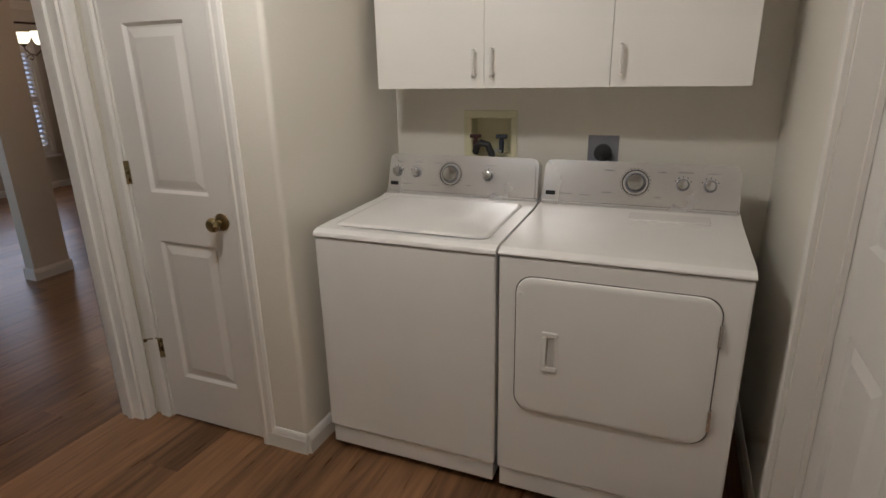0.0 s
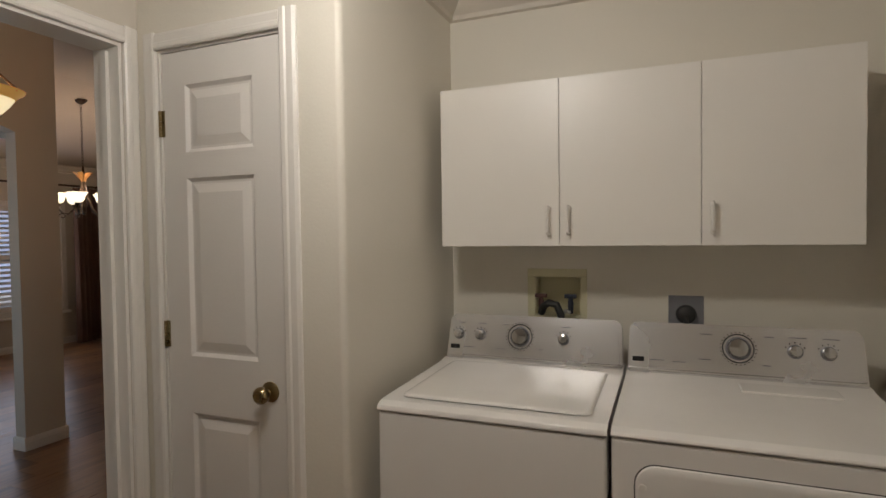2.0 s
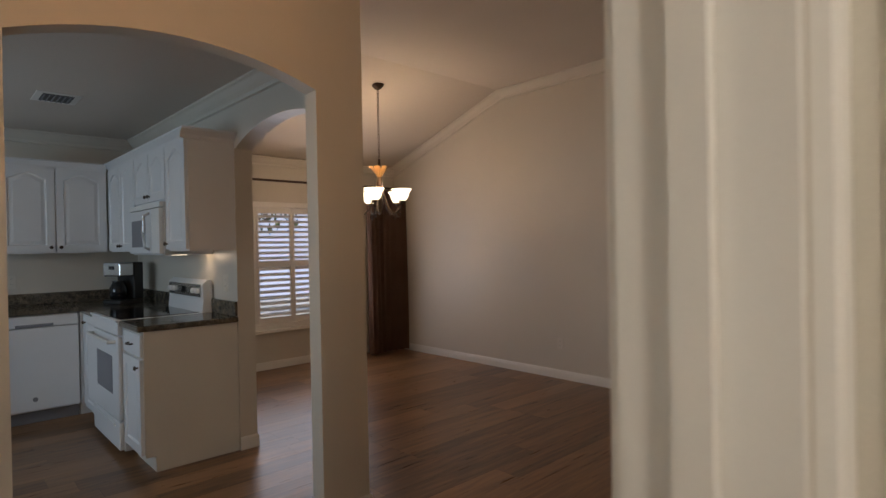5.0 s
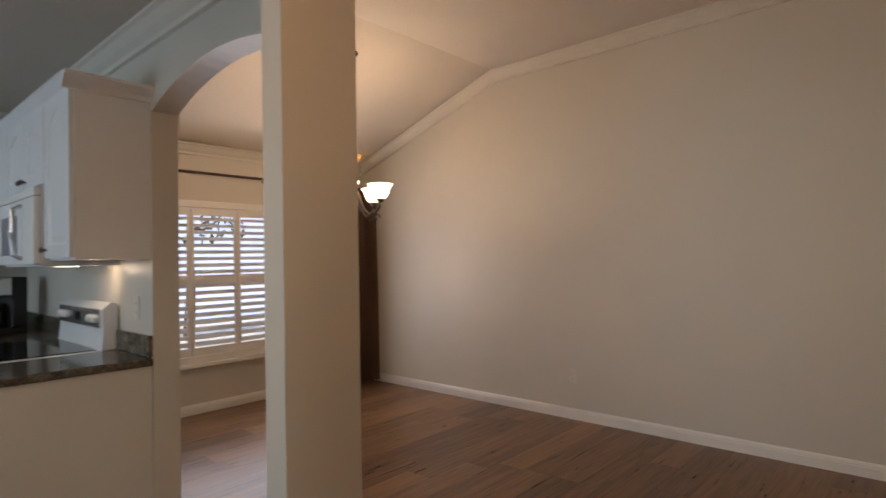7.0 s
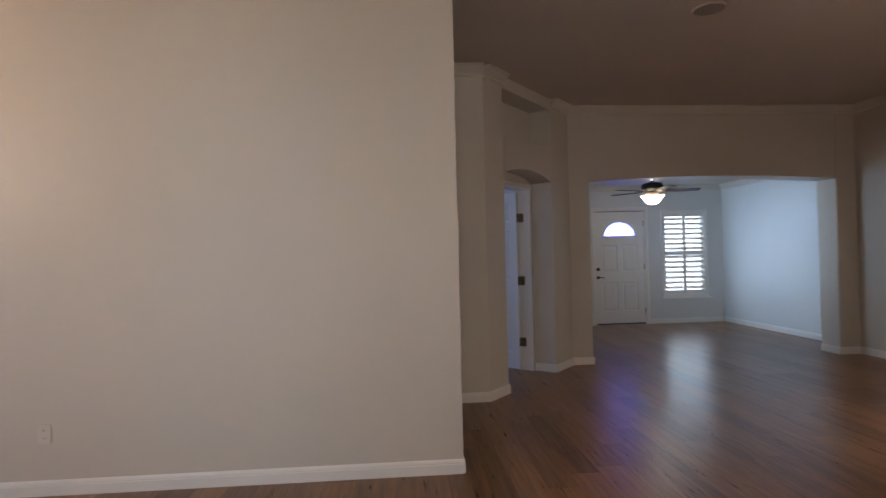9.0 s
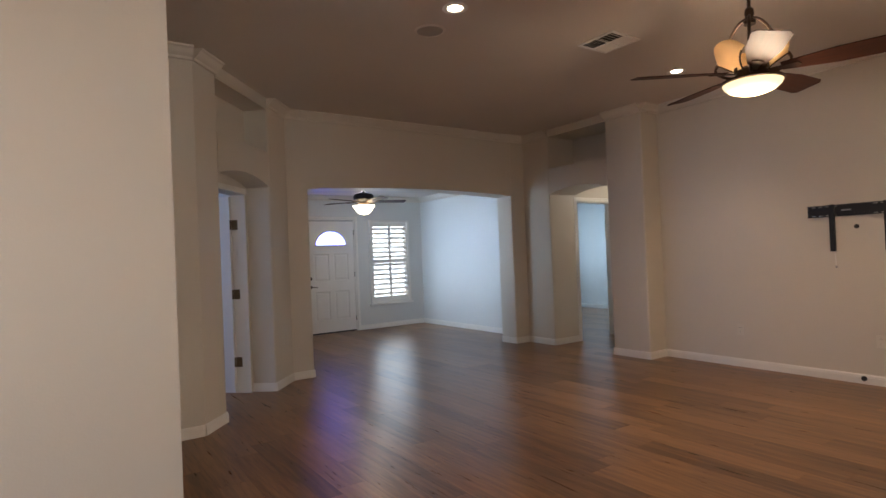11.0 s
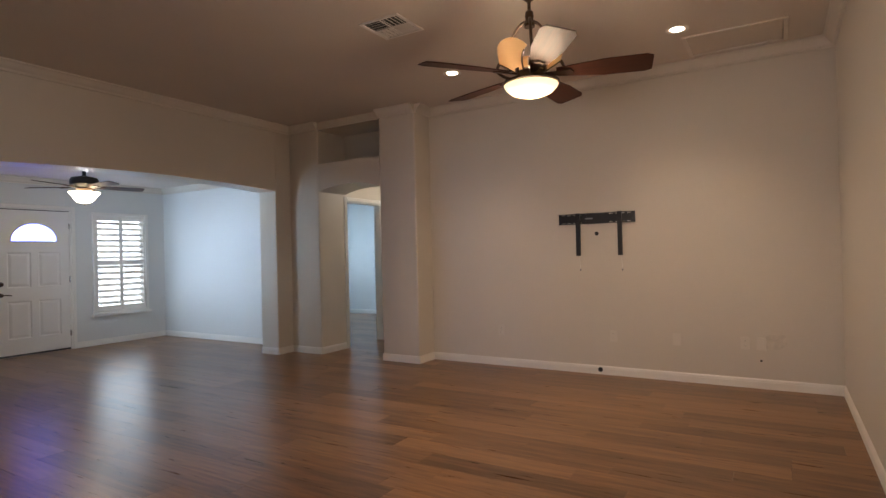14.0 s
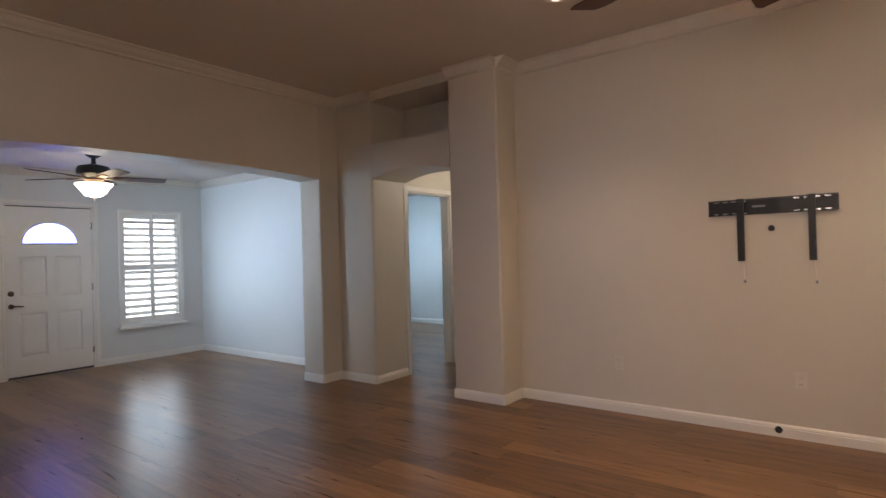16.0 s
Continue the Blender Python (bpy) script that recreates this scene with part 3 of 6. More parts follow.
def hinge(parent, x, z, y=0.0, mat=None, flip=1):
    bm = cuboid(x - 0.014, x + 0.014, y - 0.003, y, z - 0.045, z + 0.045, 0.001)
    for k in range(5):
        z0 = z - 0.045 + 0.018 * k
        lathe(bm, [(0, z0 + 0.0005), (0.0055, z0 + 0.0005), (0.0055, z0 + 0.0172), (0, z0 + 0.0172)], 10, Matrix.Translation((x - 0.002 * flip, y - 0.006, 0)))
    return part("hinge", bm, mat or M_BRASS, parent, "worn antique brass butt hinge", True)


def door_knob(parent, x, z, y=0.0, mat=None, label="antique brass round door knob"):
    m = Matrix.Translation((x, y, z)) @ Matrix.Rotation(math.pi / 2, 4, "X")
    rose = part("rose", turned([(0, 0), (0.033, 0), (0.033, 0.004), (0.026, 0.010), (0.012, 0.013), (0, 0.013)], 28, m), mat or M_BRASS, parent, smooth=True)
    part("knob", turned([(0.011, 0.012), (0.011, 0.026), (0.017, 0.030), (0.0255, 0.038), (0.0275, 0.047), (0.025, 0.056), (0.018, 0.062), (0.012, 0.0625), (0.011, 0.060), (0, 0.060)], 28, m), mat or M_BRASS, parent, label, True)


CASING = [(0, 0), (0.012, 0), (0.016, 0.006), (0.016, 0.020), (0.012, 0.026), (0.012, 0.048), (0.006, 0.058), (0, 0.060)]


def casing(name, m, width, height, label="white painted moulded door casing", w=0.06, left=True, right=True):
    """Casing round an opening. Local: opening from x = 0 to width, wall face at y = 0, casing stands out to -y."""
    bm = bmesh.new()
    k = w / 0.06

    def run(start, end, out, up):
        sweep_profile(bm, [(p[0], p[1] * k) for p in CASING], m @ Vector(start), m @ Vector(end), m.to_3x3() @ Vector(out), m.to_3x3() @ Vector(up))

    if left:
        run((0, 0, 0), (0, 0, height + w), (0, -1, 0), (-1, 0, 0))
    if right:
        run((width, 0, 0), (width, 0, height + w), (0, -1, 0), (1, 0, 0))
    run((0, -0.0015, height), (width, -0.0015, height), (0, -1, 0), (0, 0, 1))
    return structure(name, bm, M_TRIM, label, "trim")


BASE = [(0, 0), (0.013, 0), (0.013, 0.058), (0.010, 0.064), (0.012, 0.068), (0.008, 0.080), (0.003, 0.088), (0, 0.088)]
CROWN = [(0, 0), (0.012, 0), (0.014, -0.006), (0.030, -0.018), (0.052, -0.045), (0.058, -0.060), (0.060, -0.075), (0.0, -0.082)]


def skirting(runs, name="baseboard", label="white moulded baseboard"):
    """Runs of (x0, y0, x1, y1); the room lies to the right of each run's way."""
    bm = bmesh.new()
    for x0, y0, x1, y1 in runs:
        d = Vector((x1 - x0, y1 - y0, 0)).normalized()
        sweep_profile(bm, BASE, (x0, y0, 0), (x1, y1, 0), (d.y, -d.x, 0))
    return structure(name, bm, M_TRIM, label, "trim")


def cornice(runs, name="crown_moulding", label="white crown moulding under the ceiling", size=1.2):
    bm = bmesh.new()
    prof = [(0, 0), (0.085, 0), (0.085, -0.012), (0.070, -0.020), (0.045, -0.050), (0.022, -0.070), (0.018, -0.088), (0, -0.092)]
    for a, b in runs:
        d = Vector((b[0] - a[0], b[1] - a[1], 0)).normalized()
        sweep_profile(bm, [(p[0] * size, p[1] * size) for p in prof], a, b, (d.y, -d.x, 0))
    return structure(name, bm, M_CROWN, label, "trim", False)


def wall_plate(name, m, label, kind="outlet"):
    """Local: on the wall plane y = 0, standing out to -y, centred on the origin."""
    ob = thing(name, label, "outlet" if kind == "outlet" else "switch", m)
    part("plate", cuboid(-0.035, 0.035, -0.006, 0.0, -0.057, 0.057, 0.002), M_PLATE, ob)
    if kind == "outlet":
        for z in (-0.022, 0.022):
            bm = bmesh.new()
            prism(bm, fillet([(-0.016, z - 0.014, 0.006), (0.016, z - 0.014, 0.006), (0.016, z + 0.014, 0.006), (-0.016, z + 0.014, 0.006)]), -0.008, -0.0055, "y")
            socket = part("socket", bm, M_PLATE, ob)
            bm = cuboid(-0.007, -0.005, -0.0085, -0.0078, z - 0.004, z + 0.005)
            box(bm, 0.005, 0.007, -0.0085, -0.0078, z - 0.004, z + 0.005)
            part("slots", bm, M_BLACK, socket)
    else:
        part("rocker", cuboid(-0.016, 0.016, -0.009, -0.0055, -0.033, 0.033, 0.002), M_PLATE, ob)
    return ob


def shutter_window(m, width, height, cols, z_mid, label, tilt=28, group="", frame_w=0.06, rail=0.07, pitch=0.062, gap=0.06, half=0.034):
    """Plantation shutters with their frame, sash and pane. Local: x from 0 to width, front at y = 0 (room on -y), z from 0 to height."""
    ob = thing("window_shutter", label, "window", m, group)
    bm = cuboid(-0.0, frame_w, -0.02, 0.05, 0, height, 0.003)
    box(bm, width - frame_w, width, -0.02, 0.05, 0, height, 0.003)
    box(bm, frame_w, width - frame_w, -0.02, 0.05, height - frame_w, height, 0.003)
    box(bm, frame_w, width - frame_w, -0.02, 0.05, 0, frame_w, 0.003)
    part("frame", bm, M_TRIM, ob)
    sill = part("sill", cuboid(-0.03, width + 0.03, -0.05, 0.04, -0.035, -0.001, 0.006), M_TRIM, ob)
    inner = (width - 2 * frame_w) / cols
    stile = gap / 2
    for c in range(cols):
        x0, x1 = frame_w + c * inner, frame_w + (c + 1) * inner
        bm = cuboid(x0 + 0.002, x0 + stile, 0.0, 0.028, frame_w + 0.002, height - frame_w - 0.002, 0.002)
        box(bm, x1 - stile, x1 - 0.002, 0.0, 0.028, frame_w + 0.002, height - frame_w - 0.002, 0.002)
        box(bm, x0 + stile, x1 - stile, 0.001, 0.027, frame_w + 0.002, frame_w + rail)
        box(bm, x0 + stile, x1 - stile, 0.001, 0.027, height - frame_w - rail, height - frame_w - 0.002)
        box(bm, x0 + stile, x1 - stile, 0.001, 0.027, z_mid - 0.03, z_mid + 0.03)
        panel = part("shutter_panel", bm, M_TRIM, ob)
        for lo, hi in ((frame_w + rail, z_mid - 0.03), (z_mid + 0.03, height - frame_w - rail)):
            count = max(1, round((hi - lo) / pitch))
            step = (hi - lo) / count
            for k in range(count):
                zc = lo + step * (k + 0.5)
                lm = Matrix.Translation(((x0 + x1) / 2, 0.014, zc)) @ Matrix.Rotation(radians(tilt), 4, "X")
                w = x1 - x0 - 2 * stile - 0.004
                louvre = solid([(-half, 0), (-half * 0.76, 0.0045), (0.0, 0.0058), (half * 0.76, 0.0045), (half, 0), (half * 0.76, -0.0045), (0, -0.0058), (-half * 0.76, -0.0045)], -w / 2, w / 2, "x", lm)
                part("louvre", louvre, M_TRIM, panel)
    bm = bmesh.new()
    for z0, z1 in ((0.02, height / 2), (height / 2, height - 0.02)):
        box(bm, 0.02, 0.055, 0.085, 0.11, z0, z1)
        box(bm, width - 0.055, width - 0.02, 0.085, 0.11, z0, z1)
        box(bm, 0.055, width - 0.055, 0.085, 0.11, z0, z0 + 0.035)
        box(bm, 0.055, width - 0.055, 0.085, 0.11, z1 - 0.035, z1)
    part("sash", bm, M_PLASTIC, ob)
    pane = part("pane", cuboid(0.05, width - 0.05, 0.094, 0.098, 0.05, height - 0.05), M_GLASS, ob)
    pane.visible_shadow = False
    return ob


def bar_handle(parent, x, z0, z1, y, mat, r=0.005):
    bm = rod([(x, y, z0 + 0.012), (x, y - 0.022, z0 + 0.008), (x, y - 0.026, z0 + 0.014), (x, y - 0.027, (z0 + z1) / 2), (x, y - 0.026, z1 - 0.014), (x, y - 0.022, z1 - 0.008), (x, y, z1 - 0.012)], r, 8)
    lathe(bm, [(0, 0), (0.009, 0), (0.008, 0.004), (0, 0.004)], 10, Matrix.Translation((x, y, z0 + 0.012)) @ Matrix.Rotation(math.pi / 2, 4, "X"))
    lathe(bm, [(0, 0), (0.009, 0), (0.008, 0.004), (0, 0.004)], 10, Matrix.Translation((x, y, z1 - 0.012)) @ Matrix.Rotation(math.pi / 2, 4, "X"))
    return part("handle", bm, mat, parent, smooth=True)


def dash(bm, x, z, w, h=0.0022, m=None):
    q = [Vector(p) for p in ((x - w / 2, 0, z - h / 2), (x + w / 2, 0, z - h / 2), (x + w / 2, 0, z + h / 2), (x - w / 2, 0, z + h / 2))]
    bm.faces.new([bm.verts.new(m @ p if m is not None else p) for p in q])


def knob_dial(parent, m, radius, ring):
    """A control knob on the console's face; local -y is outwards."""
    mm = m @ Matrix.Rotation(math.pi / 2, 4, "X")
    part("knob", turned([(0, 0), (radius, 0), (radius, 0.006), (radius * 0.92, 0.016), (radius * 0.8, 0.022), (radius * 0.3, 0.024), (0, 0.024)], 26, mm), M_KNOB, parent, "silver control knob", True)
    part("knob_base", turned([(radius, 0.0), (radius * 1.14, 0.0), (radius * 1.12, 0.003), (radius, 0.003)], 26, mm), M_GREY, parent, smooth=True)
    if ring:
        part("dial_ring", turned([(radius * 1.30, 0.0005), (radius * 1.42, 0.0005), (radius * 1.41, 0.002), (radius * 1.31, 0.002), (radius * 1.30, 0.0005)], 36, mm), M_BLACK, parent, "dark ring round the cycle dial", True)


def laundry_machine(name, label, x0, x1, knobs, marks, m, seam=0.882):
    """Top: body, worktop, console. Local: x from x0 to x1, front at y = 0, depth 0.66."""
    ob = thing(name, label, "washing machine" if name == "washing_machine" else "dryer", m)
    bm = cuboid(x0 + 0.001, x1 - 0.001, 0.006, 0.62, 0.105, seam - 0.003, 0.008)
    part("body", bm, M_ENAMEL, ob)
    part("kick_panel", cuboid(x0 + 0.008, x1 - 0.008, 0.014, 0.60, 0.028, 0.103, 0.004), M_ENAMEL, ob)
    for fx in (x0 + 0.05, x1 - 0.05):
        for fy in (0.06, 0.56):
            part("levelling_foot", turned([(0, 0), (0.02, 0), (0.02, 0.01), (0.008, 0.014), (0.008, 0.03), (0, 0.03)], 12, Matrix.Translation((fx, fy, 0))), M_RUBBER, ob, smooth=True)
    part("seam", cuboid(x0 + 0.010, x1 - 0.010, 0.010, 0.61, seam - 0.003, seam), M_DARKGAP, ob)
    part("worktop", solid([(0.0, seam + 0.005, 0.003), (0.003, seam, 0.002), (0.66, seam), (0.66, 0.930), (0.560, 0.930), (0.50, 0.922), (0.10, 0.912), (0.030, 0.909, 0.02), (0.004, 0.900, 0.008)], x0, x1, "x"), M_ENAMEL, ob, smooth=True)
    # console: a sloping brushed face with rounded ends
    tilt = Matrix.Translation((0, 0.560, 0.932)) @ Matrix.Rotation(radians(-16), 4, "X")
    cw0, cw1 = x0 + 0.004, x1 - 0.004
    bm = prism(bmesh.new(), [(cw0 + 0.010, 0.012, 0.012), (cw1 - 0.010, 0.012, 0.012), (cw1 - 0.018, 0.160, 0.022), (cw0 + 0.018, 0.160, 0.022)], 0.0, 0.03, "y", tilt)
    face = part("console_face", bm, M_SILVER, ob, "brushed silver control panel", True)
    bm = prism(bmesh.new(), [(cw0, 0.0, 0.01), (cw1, 0.0, 0.01), (cw1 - 0.006, 0.172, 0.03), (cw0 + 0.006, 0.172, 0.03)], 0.008, 0.075, "y", tilt)
    part("console_housing", bm, M_SILVER, ob, smooth=True)
    part("console_foot", cuboid(x0 + 0.006, x1 - 0.006, 0.556, 0.655, 0.928, 0.945, 0.005), M_SILVER, ob, smooth=True)
    for kx, kz, r, ring in knobs:
        knob_dial(face, tilt @ Matrix.Translation((kx, 0, kz)), r, ring)
    lift = tilt @ Matrix.Translation((0, -0.0008, 0))
    for dx, dz, w in marks:
        bm = bmesh.new()
        dash(bm, dx, dz, w, m=lift)
        part("printed_word", bm, M_GREY, face)
    bm = bmesh.new()
    for kx, kz, r, ring in knobs:
        count, rad = (26, r * 1.56) if ring else (5, r * 1.45)
        for k in range(count):
            a = math.pi * (2 * k / count if ring else (0.15 + 0.7 * k / (count - 1)))
            dash(bm, kx + rad * math.cos(a), kz + rad * math.sin(a), 0.0045 if ring else 0.003, 0.0028 if ring else 0.005, lift)
    tagged(part("printed_marks", bm, M_BLACK, face, "small grey printed marks"), kind="stuff")
    part("badge", cuboid(x0 + 0.020, x0 + 0.058, -0.002, 0.0, 0.034, 0.050, 0.0008), M_BLACK, face).matrix_local = tilt
    return ob


# ---- laundry ----
skirting([(-1.363, 1.945, -1.165, 1.945), (-1.165, 1.945, -1.165, 2.84), (-1.165, 2.84, 0.41, 2.84), (0.41, 2.84, 0.41, 2.11)])
bm = bmesh.new()
casing("trim_closet", Matrix.Translation((-1.893, 1.945, 0)), 0.517, 2.052)
casing("trim_hall_doorway", Matrix.Translation((-1.985, 1.0, 0)) @ Matrix.Rotation(math.pi / 2, 4, "Z"), 0.885, 2.075, w=0.058)
casing("trim_hall_doorway_outer", Matrix.Translation((-2.11, 1.885, 0)) @ Matrix.Rotation(-math.pi / 2, 4, "Z"), 0.885, 2.075)
bm = cuboid(-2.108, -1.987, 1.872, 1.884, 0, 2.062)
box(bm, -2.108, -1.987, 1.001, 1.013, 0, 2.062)
box(bm, -2.108, -1.987, 1.001, 1.884, 2.0625, 2.0745)
box(bm, -2.062, -2.035, 1.860, 1.872, 0, 2.050)
box(bm, -2.062, -2.035, 1.013, 1.025, 0, 2.050)
structure("trim_hall_doorway_jamb", bm, M_TRIM, "white painted door jamb with stop", "trim")
bm = cuboid(-1.904, -1.885, 1.947, 2.058, 0, 2.054)
box(bm, -1.384, -1.364, 1.947, 2.058, 0, 2.054)
box(bm, -1.885, -1.384, 1.947, 2.058, 2.044, 2.0535)
structure("trim_closet_jamb", bm, M_TRIM, "white painted closet door jamb", "trim")
closet = thing("closet_door", "closed narrow white three-panel closet door", "door", Matrix.Translation((-1.881, 1.951, 0.010)))
panel_door(closet, 0.493, 2.030, 0.035, [(0.101, 0.385, 0.205, 0.810), (0.101, 0.385, 1.004, 1.605), (0.101, 0.385, 1.692, 1.918)], M_DOOR, False)
for z in (0.325, 1.075, 1.795):
    hinge(closet, -0.004, z)
bm = rod([(-0.010, -0.010, 0.372), (-0.022, -0.022, 0.372), (-0.046, -0.030, 0.368), (-0.052, -0.034, 0.366)], 0.0035, 8)
lathe(bm, [(0, 0), (0.007, 0), (0.007, 0.012), (0, 0.012)], 10, Matrix.Translation((-0.052, -0.034, 0.358)))
part("hinge_stop", bm, M_BRASS, closet, "brass hinge-pin door stop")
door_knob(closet, 0.432, 0.912)
part("latch_plate", cuboid(0.4935, 0.4965, -0.0035, 0.010, 0.885, 0.940), M_BLACK, closet)

casing("trim_garage_door", Matrix.Translation((0.41, 2.035, 0)) @ Matrix.Rotation(-math.pi / 2, 4, "Z"), 0.855, 2.06, w=0.07)
bm = cuboid(0.412, 0.528, 2.020, 2.034, 0, 2.046)
box(bm, 0.412, 0.528, 1.181, 1.195, 0, 2.046)
box(bm, 0.412, 0.528, 1.181, 2.034, 2.0465, 2.0595)
box(bm, 0.470, 0.484, 2.006, 2.020, 0, 2.03)
structure("trim_garage_jamb", bm, M_TRIM, "white painted door jamb", "trim")
garage = thing("garage_door_leaf", "closed white six-panel door beside the dryer", "door", Matrix.Translation((0.4855, 2.018, 0.012)) @ Matrix.Rotation(-math.pi / 2, 4, "Z"))
panel_door(garage, 0.82, 2.03, 0.04, [(a, b, c, d) for a, b in ((0.11, 0.365), (0.455, 0.71)) for c, d in ((0.19, 0.80), (1.02, 1.59), (1.69, 1.91))], M_DOOR, False)
door_knob(garage, 0.75, 0.95)
cornice([((-1.165, 1.2, 2.43), (-1.165, 2.84, 2.43)), ((-1.165, 2.84, 2.43), (0.41, 2.84, 2.43)), ((0.41, 2.84, 2.43), (0.41, -0.9, 2.43))], "crown_moulding_laundry", size=1.0)

washer = laundry_machine("washing_machine", "white top-loading washing machine with silver control panel", 0, 0.675,
    [(0.052, 0.092, 0.019, False), (0.140, 0.092, 0.019, False), (0.298, 0.092, 0.034, True), (0.462, 0.092, 0.019, False)],
    [(0.06, 0.136, 0.030), (0.145, 0.136, 0.034), (0.24, 0.136, 0.026), (0.47, 0.136, 0.034), (0.10, 0.042, 0.045), (0.225, 0.042, 0.03), (0.38, 0.048, 0.02)],
    Matrix.Translation((-1.100, 2.010, 0)))
bm = nest(bmesh.new(), fillet([(0.050, 0.060, 0.03), (0.628, 0.060, 0.03), (0.628, 0.525, 0.03), (0.050, 0.525, 0.03)]), ((0, 0.0), (0.004, -0.004), (0.010, -0.006), (0.020, -0.007)), Matrix.Translation((0, 0, 0.9135)) @ Matrix.Rotation(radians(1.2), 4, "X") @ Matrix.Rotation(-math.pi / 2, 4, "X"))
part("lid", bm, M_ENAMEL, washer, smooth=True)
dryer = laundry_machine("clothes_dryer", "white front-loading clothes dryer with silver control panel", 0, 0.708,
    [(0.350, 0.096, 0.034, True), (0.512, 0.096, 0.020, False), (0.602, 0.096, 0.020, False)],
    [(0.255, 0.138, 0.036), (0.44, 0.138, 0.028), (0.52, 0.140, 0.05), (0.61, 0.140, 0.045), (0.10, 0.042, 0.045), (0.17, 0.040, 0.04), (0.25, 0.054, 0.036), (0.43, 0.046, 0.024)],
    Matrix.Translation((-0.415, 2.004, 0)), 0.889)
outline = fillet([(0.058, 0.357, 0.055), (0.640, 0.357, 0.055), (0.640, 0.828, 0.055), (0.058, 0.828, 0.055)], 8)
part("door_gasket", nest(bmesh.new(), outline, ((-0.0018, 0.009), (-0.0018, 0.0055), (0.004, 0.0055)), y0=0), M_DARKGAP, dryer, "dark gap round the dryer door")
bm = nest(bmesh.new(), outline, ((0.001, 0.0055), (0.003, -0.001), (0.008, -0.004), (0.02, -0.0045)))
ddoor = part("door", bm, M_ENAMEL, dryer, smooth=True)
bm = cuboid(0.146, 0.196, -0.011, -0.004, 0.640, 0.656, 0.003)
box(bm, 0.146, 0.196, -0.011, -0.004, 0.520, 0.538, 0.003)
box(bm, 0.146, 0.162, -0.012, -0.004, 0.536, 0.642, 0.003)
box(bm, 0.186, 0.196, -0.007, -0.004, 0.536, 0.642, 0.002)
part("handle", bm, M_PLASTIC, ddoor, "white recessed pull")
# white plastic too; the recess's shade is put into a greyer colour
part("handle_recess", cuboid(0.162, 0.186, -0.0055, -0.0046, 0.538, 0.640), material("shaded_white_plastic", (0.50, 0.49, 0.47), 0.45), ddoor)
part("door_button", turned([(0, 0), (0.010, 0), (0.009, 0.003), (0, 0.004)], 16, Matrix.Translation((0.077, -0.004, 0.770)) @ Matrix.Rotation(math.pi / 2, 4, "X")), M_PLASTIC, ddoor, smooth=True)
for z in (0.720, 0.450):
    part("door_hinge", cuboid(0.634, 0.646, -0.008, 0.004, z - 0.035, z + 0.035, 0.002), M_STEEL, dryer, "steel dryer door hinge")
part("lint_door", cuboid(0.345, 0.610, 0.43, 0.54, 0.9175, 0.926, 0.003), M_ENAMEL, dryer, "white lint screen cover")

CABX = (-1.097, -0.640, -0.176, 0.271)
for i in range(3):
    a, b = CABX[i] + 0.0006, CABX[i + 1] - 0.0006
    cab = thing("wall_cabinet", "white laminate wall cabinet with a plain slab door", "cabinet", Matrix.Translation((a, 2.545, 1.367)), "laundry wall cabinets")
    w = b - a
    bm = cuboid(0, w, 0.019, 0.295, 0, 0.016)
    box(bm, 0, w, 0.019, 0.295, 0.585, 0.601)
    box(bm, 0, 0.016, 0.019, 0.295, 0.016, 0.585)
    box(bm, w - 0.016, w, 0.019, 0.295, 0.016, 0.585)
    box(bm, 0.016, w - 0.016, 0.287, 0.295, 0.016, 0.585)
    box(bm, 0.016, w - 0.016, 0.03, 0.28, 0.295, 0.311)
    part("body", bm, M_LAMINATE, cab)
    leaf = part("door", cuboid(0.0004, w - 0.0004, 0.0, 0.017, 0.0, 0.601, 0.0012), M_LAMINATE, cab)
    hx = w - 0.038 if i == 0 else 0.032
    bar_handle(leaf, hx, 0.036, 0.148, 0.0, M_LAMINATE, 0.0065)

outlet = thing("washer_outlet_box", "ivory recessed washer outlet box with hose valves", "outlet box", Matrix.Translation((-0.7065, 2.84, 1.160)))
bm = cuboid(-0.122, 0.122, -0.006, 0.0, 0.073, 0.105, 0.002)
box(bm, -0.122, 0.122, -0.006, 0.0, -0.11, -0.088, 0.002)
box(bm, -0.122, -0.091, -0.006, 0.0, -0.088, 0.073, 0.002)
box(bm, 0.097, 0.122, -0.006, 0.0, -0.088, 0.073, 0.002)
part("flange", bm, M_IVORY, outlet)
bm = cuboid(-0.091, 0.097, 0.078, 0.082, -0.088, 0.073)
box(bm, -0.0905, -0.0875, -0.001, 0.078, -0.0875, 0.0725)
box(bm, 0.0935, 0.0965, -0.001, 0.078, -0.0875, 0.0725)
box(bm, -0.0875, 0.0935, -0.001, 0.078, 0.0695, 0.0725)
box(bm, -0.0875, 0.0935, -0.001, 0.078, -0.0875, -0.0845)
part("back", bm, M_IVORY, outlet)
for x, mat, lab in ((-0.060, material("red_valve", (0.06, 0.02, 0.017), 0.5), "red hot-water valve"), (0.060, material("blue_valve", (0.02, 0.024, 0.04), 0.5), "blue cold-water valve")):
    bm = cuboid(x - 0.024, x + 0.024, -0.040, -0.018, -0.012, 0.004, 0.003)
    lathe(bm, [(0, -0.075), (0.010, -0.075), (0.012, -0.03), (0.008, -0.012), (0, -0.012)], 12, Matrix.Translation((x, -0.028, 0)))
    part("valve", bm, mat, outlet, lab, True)
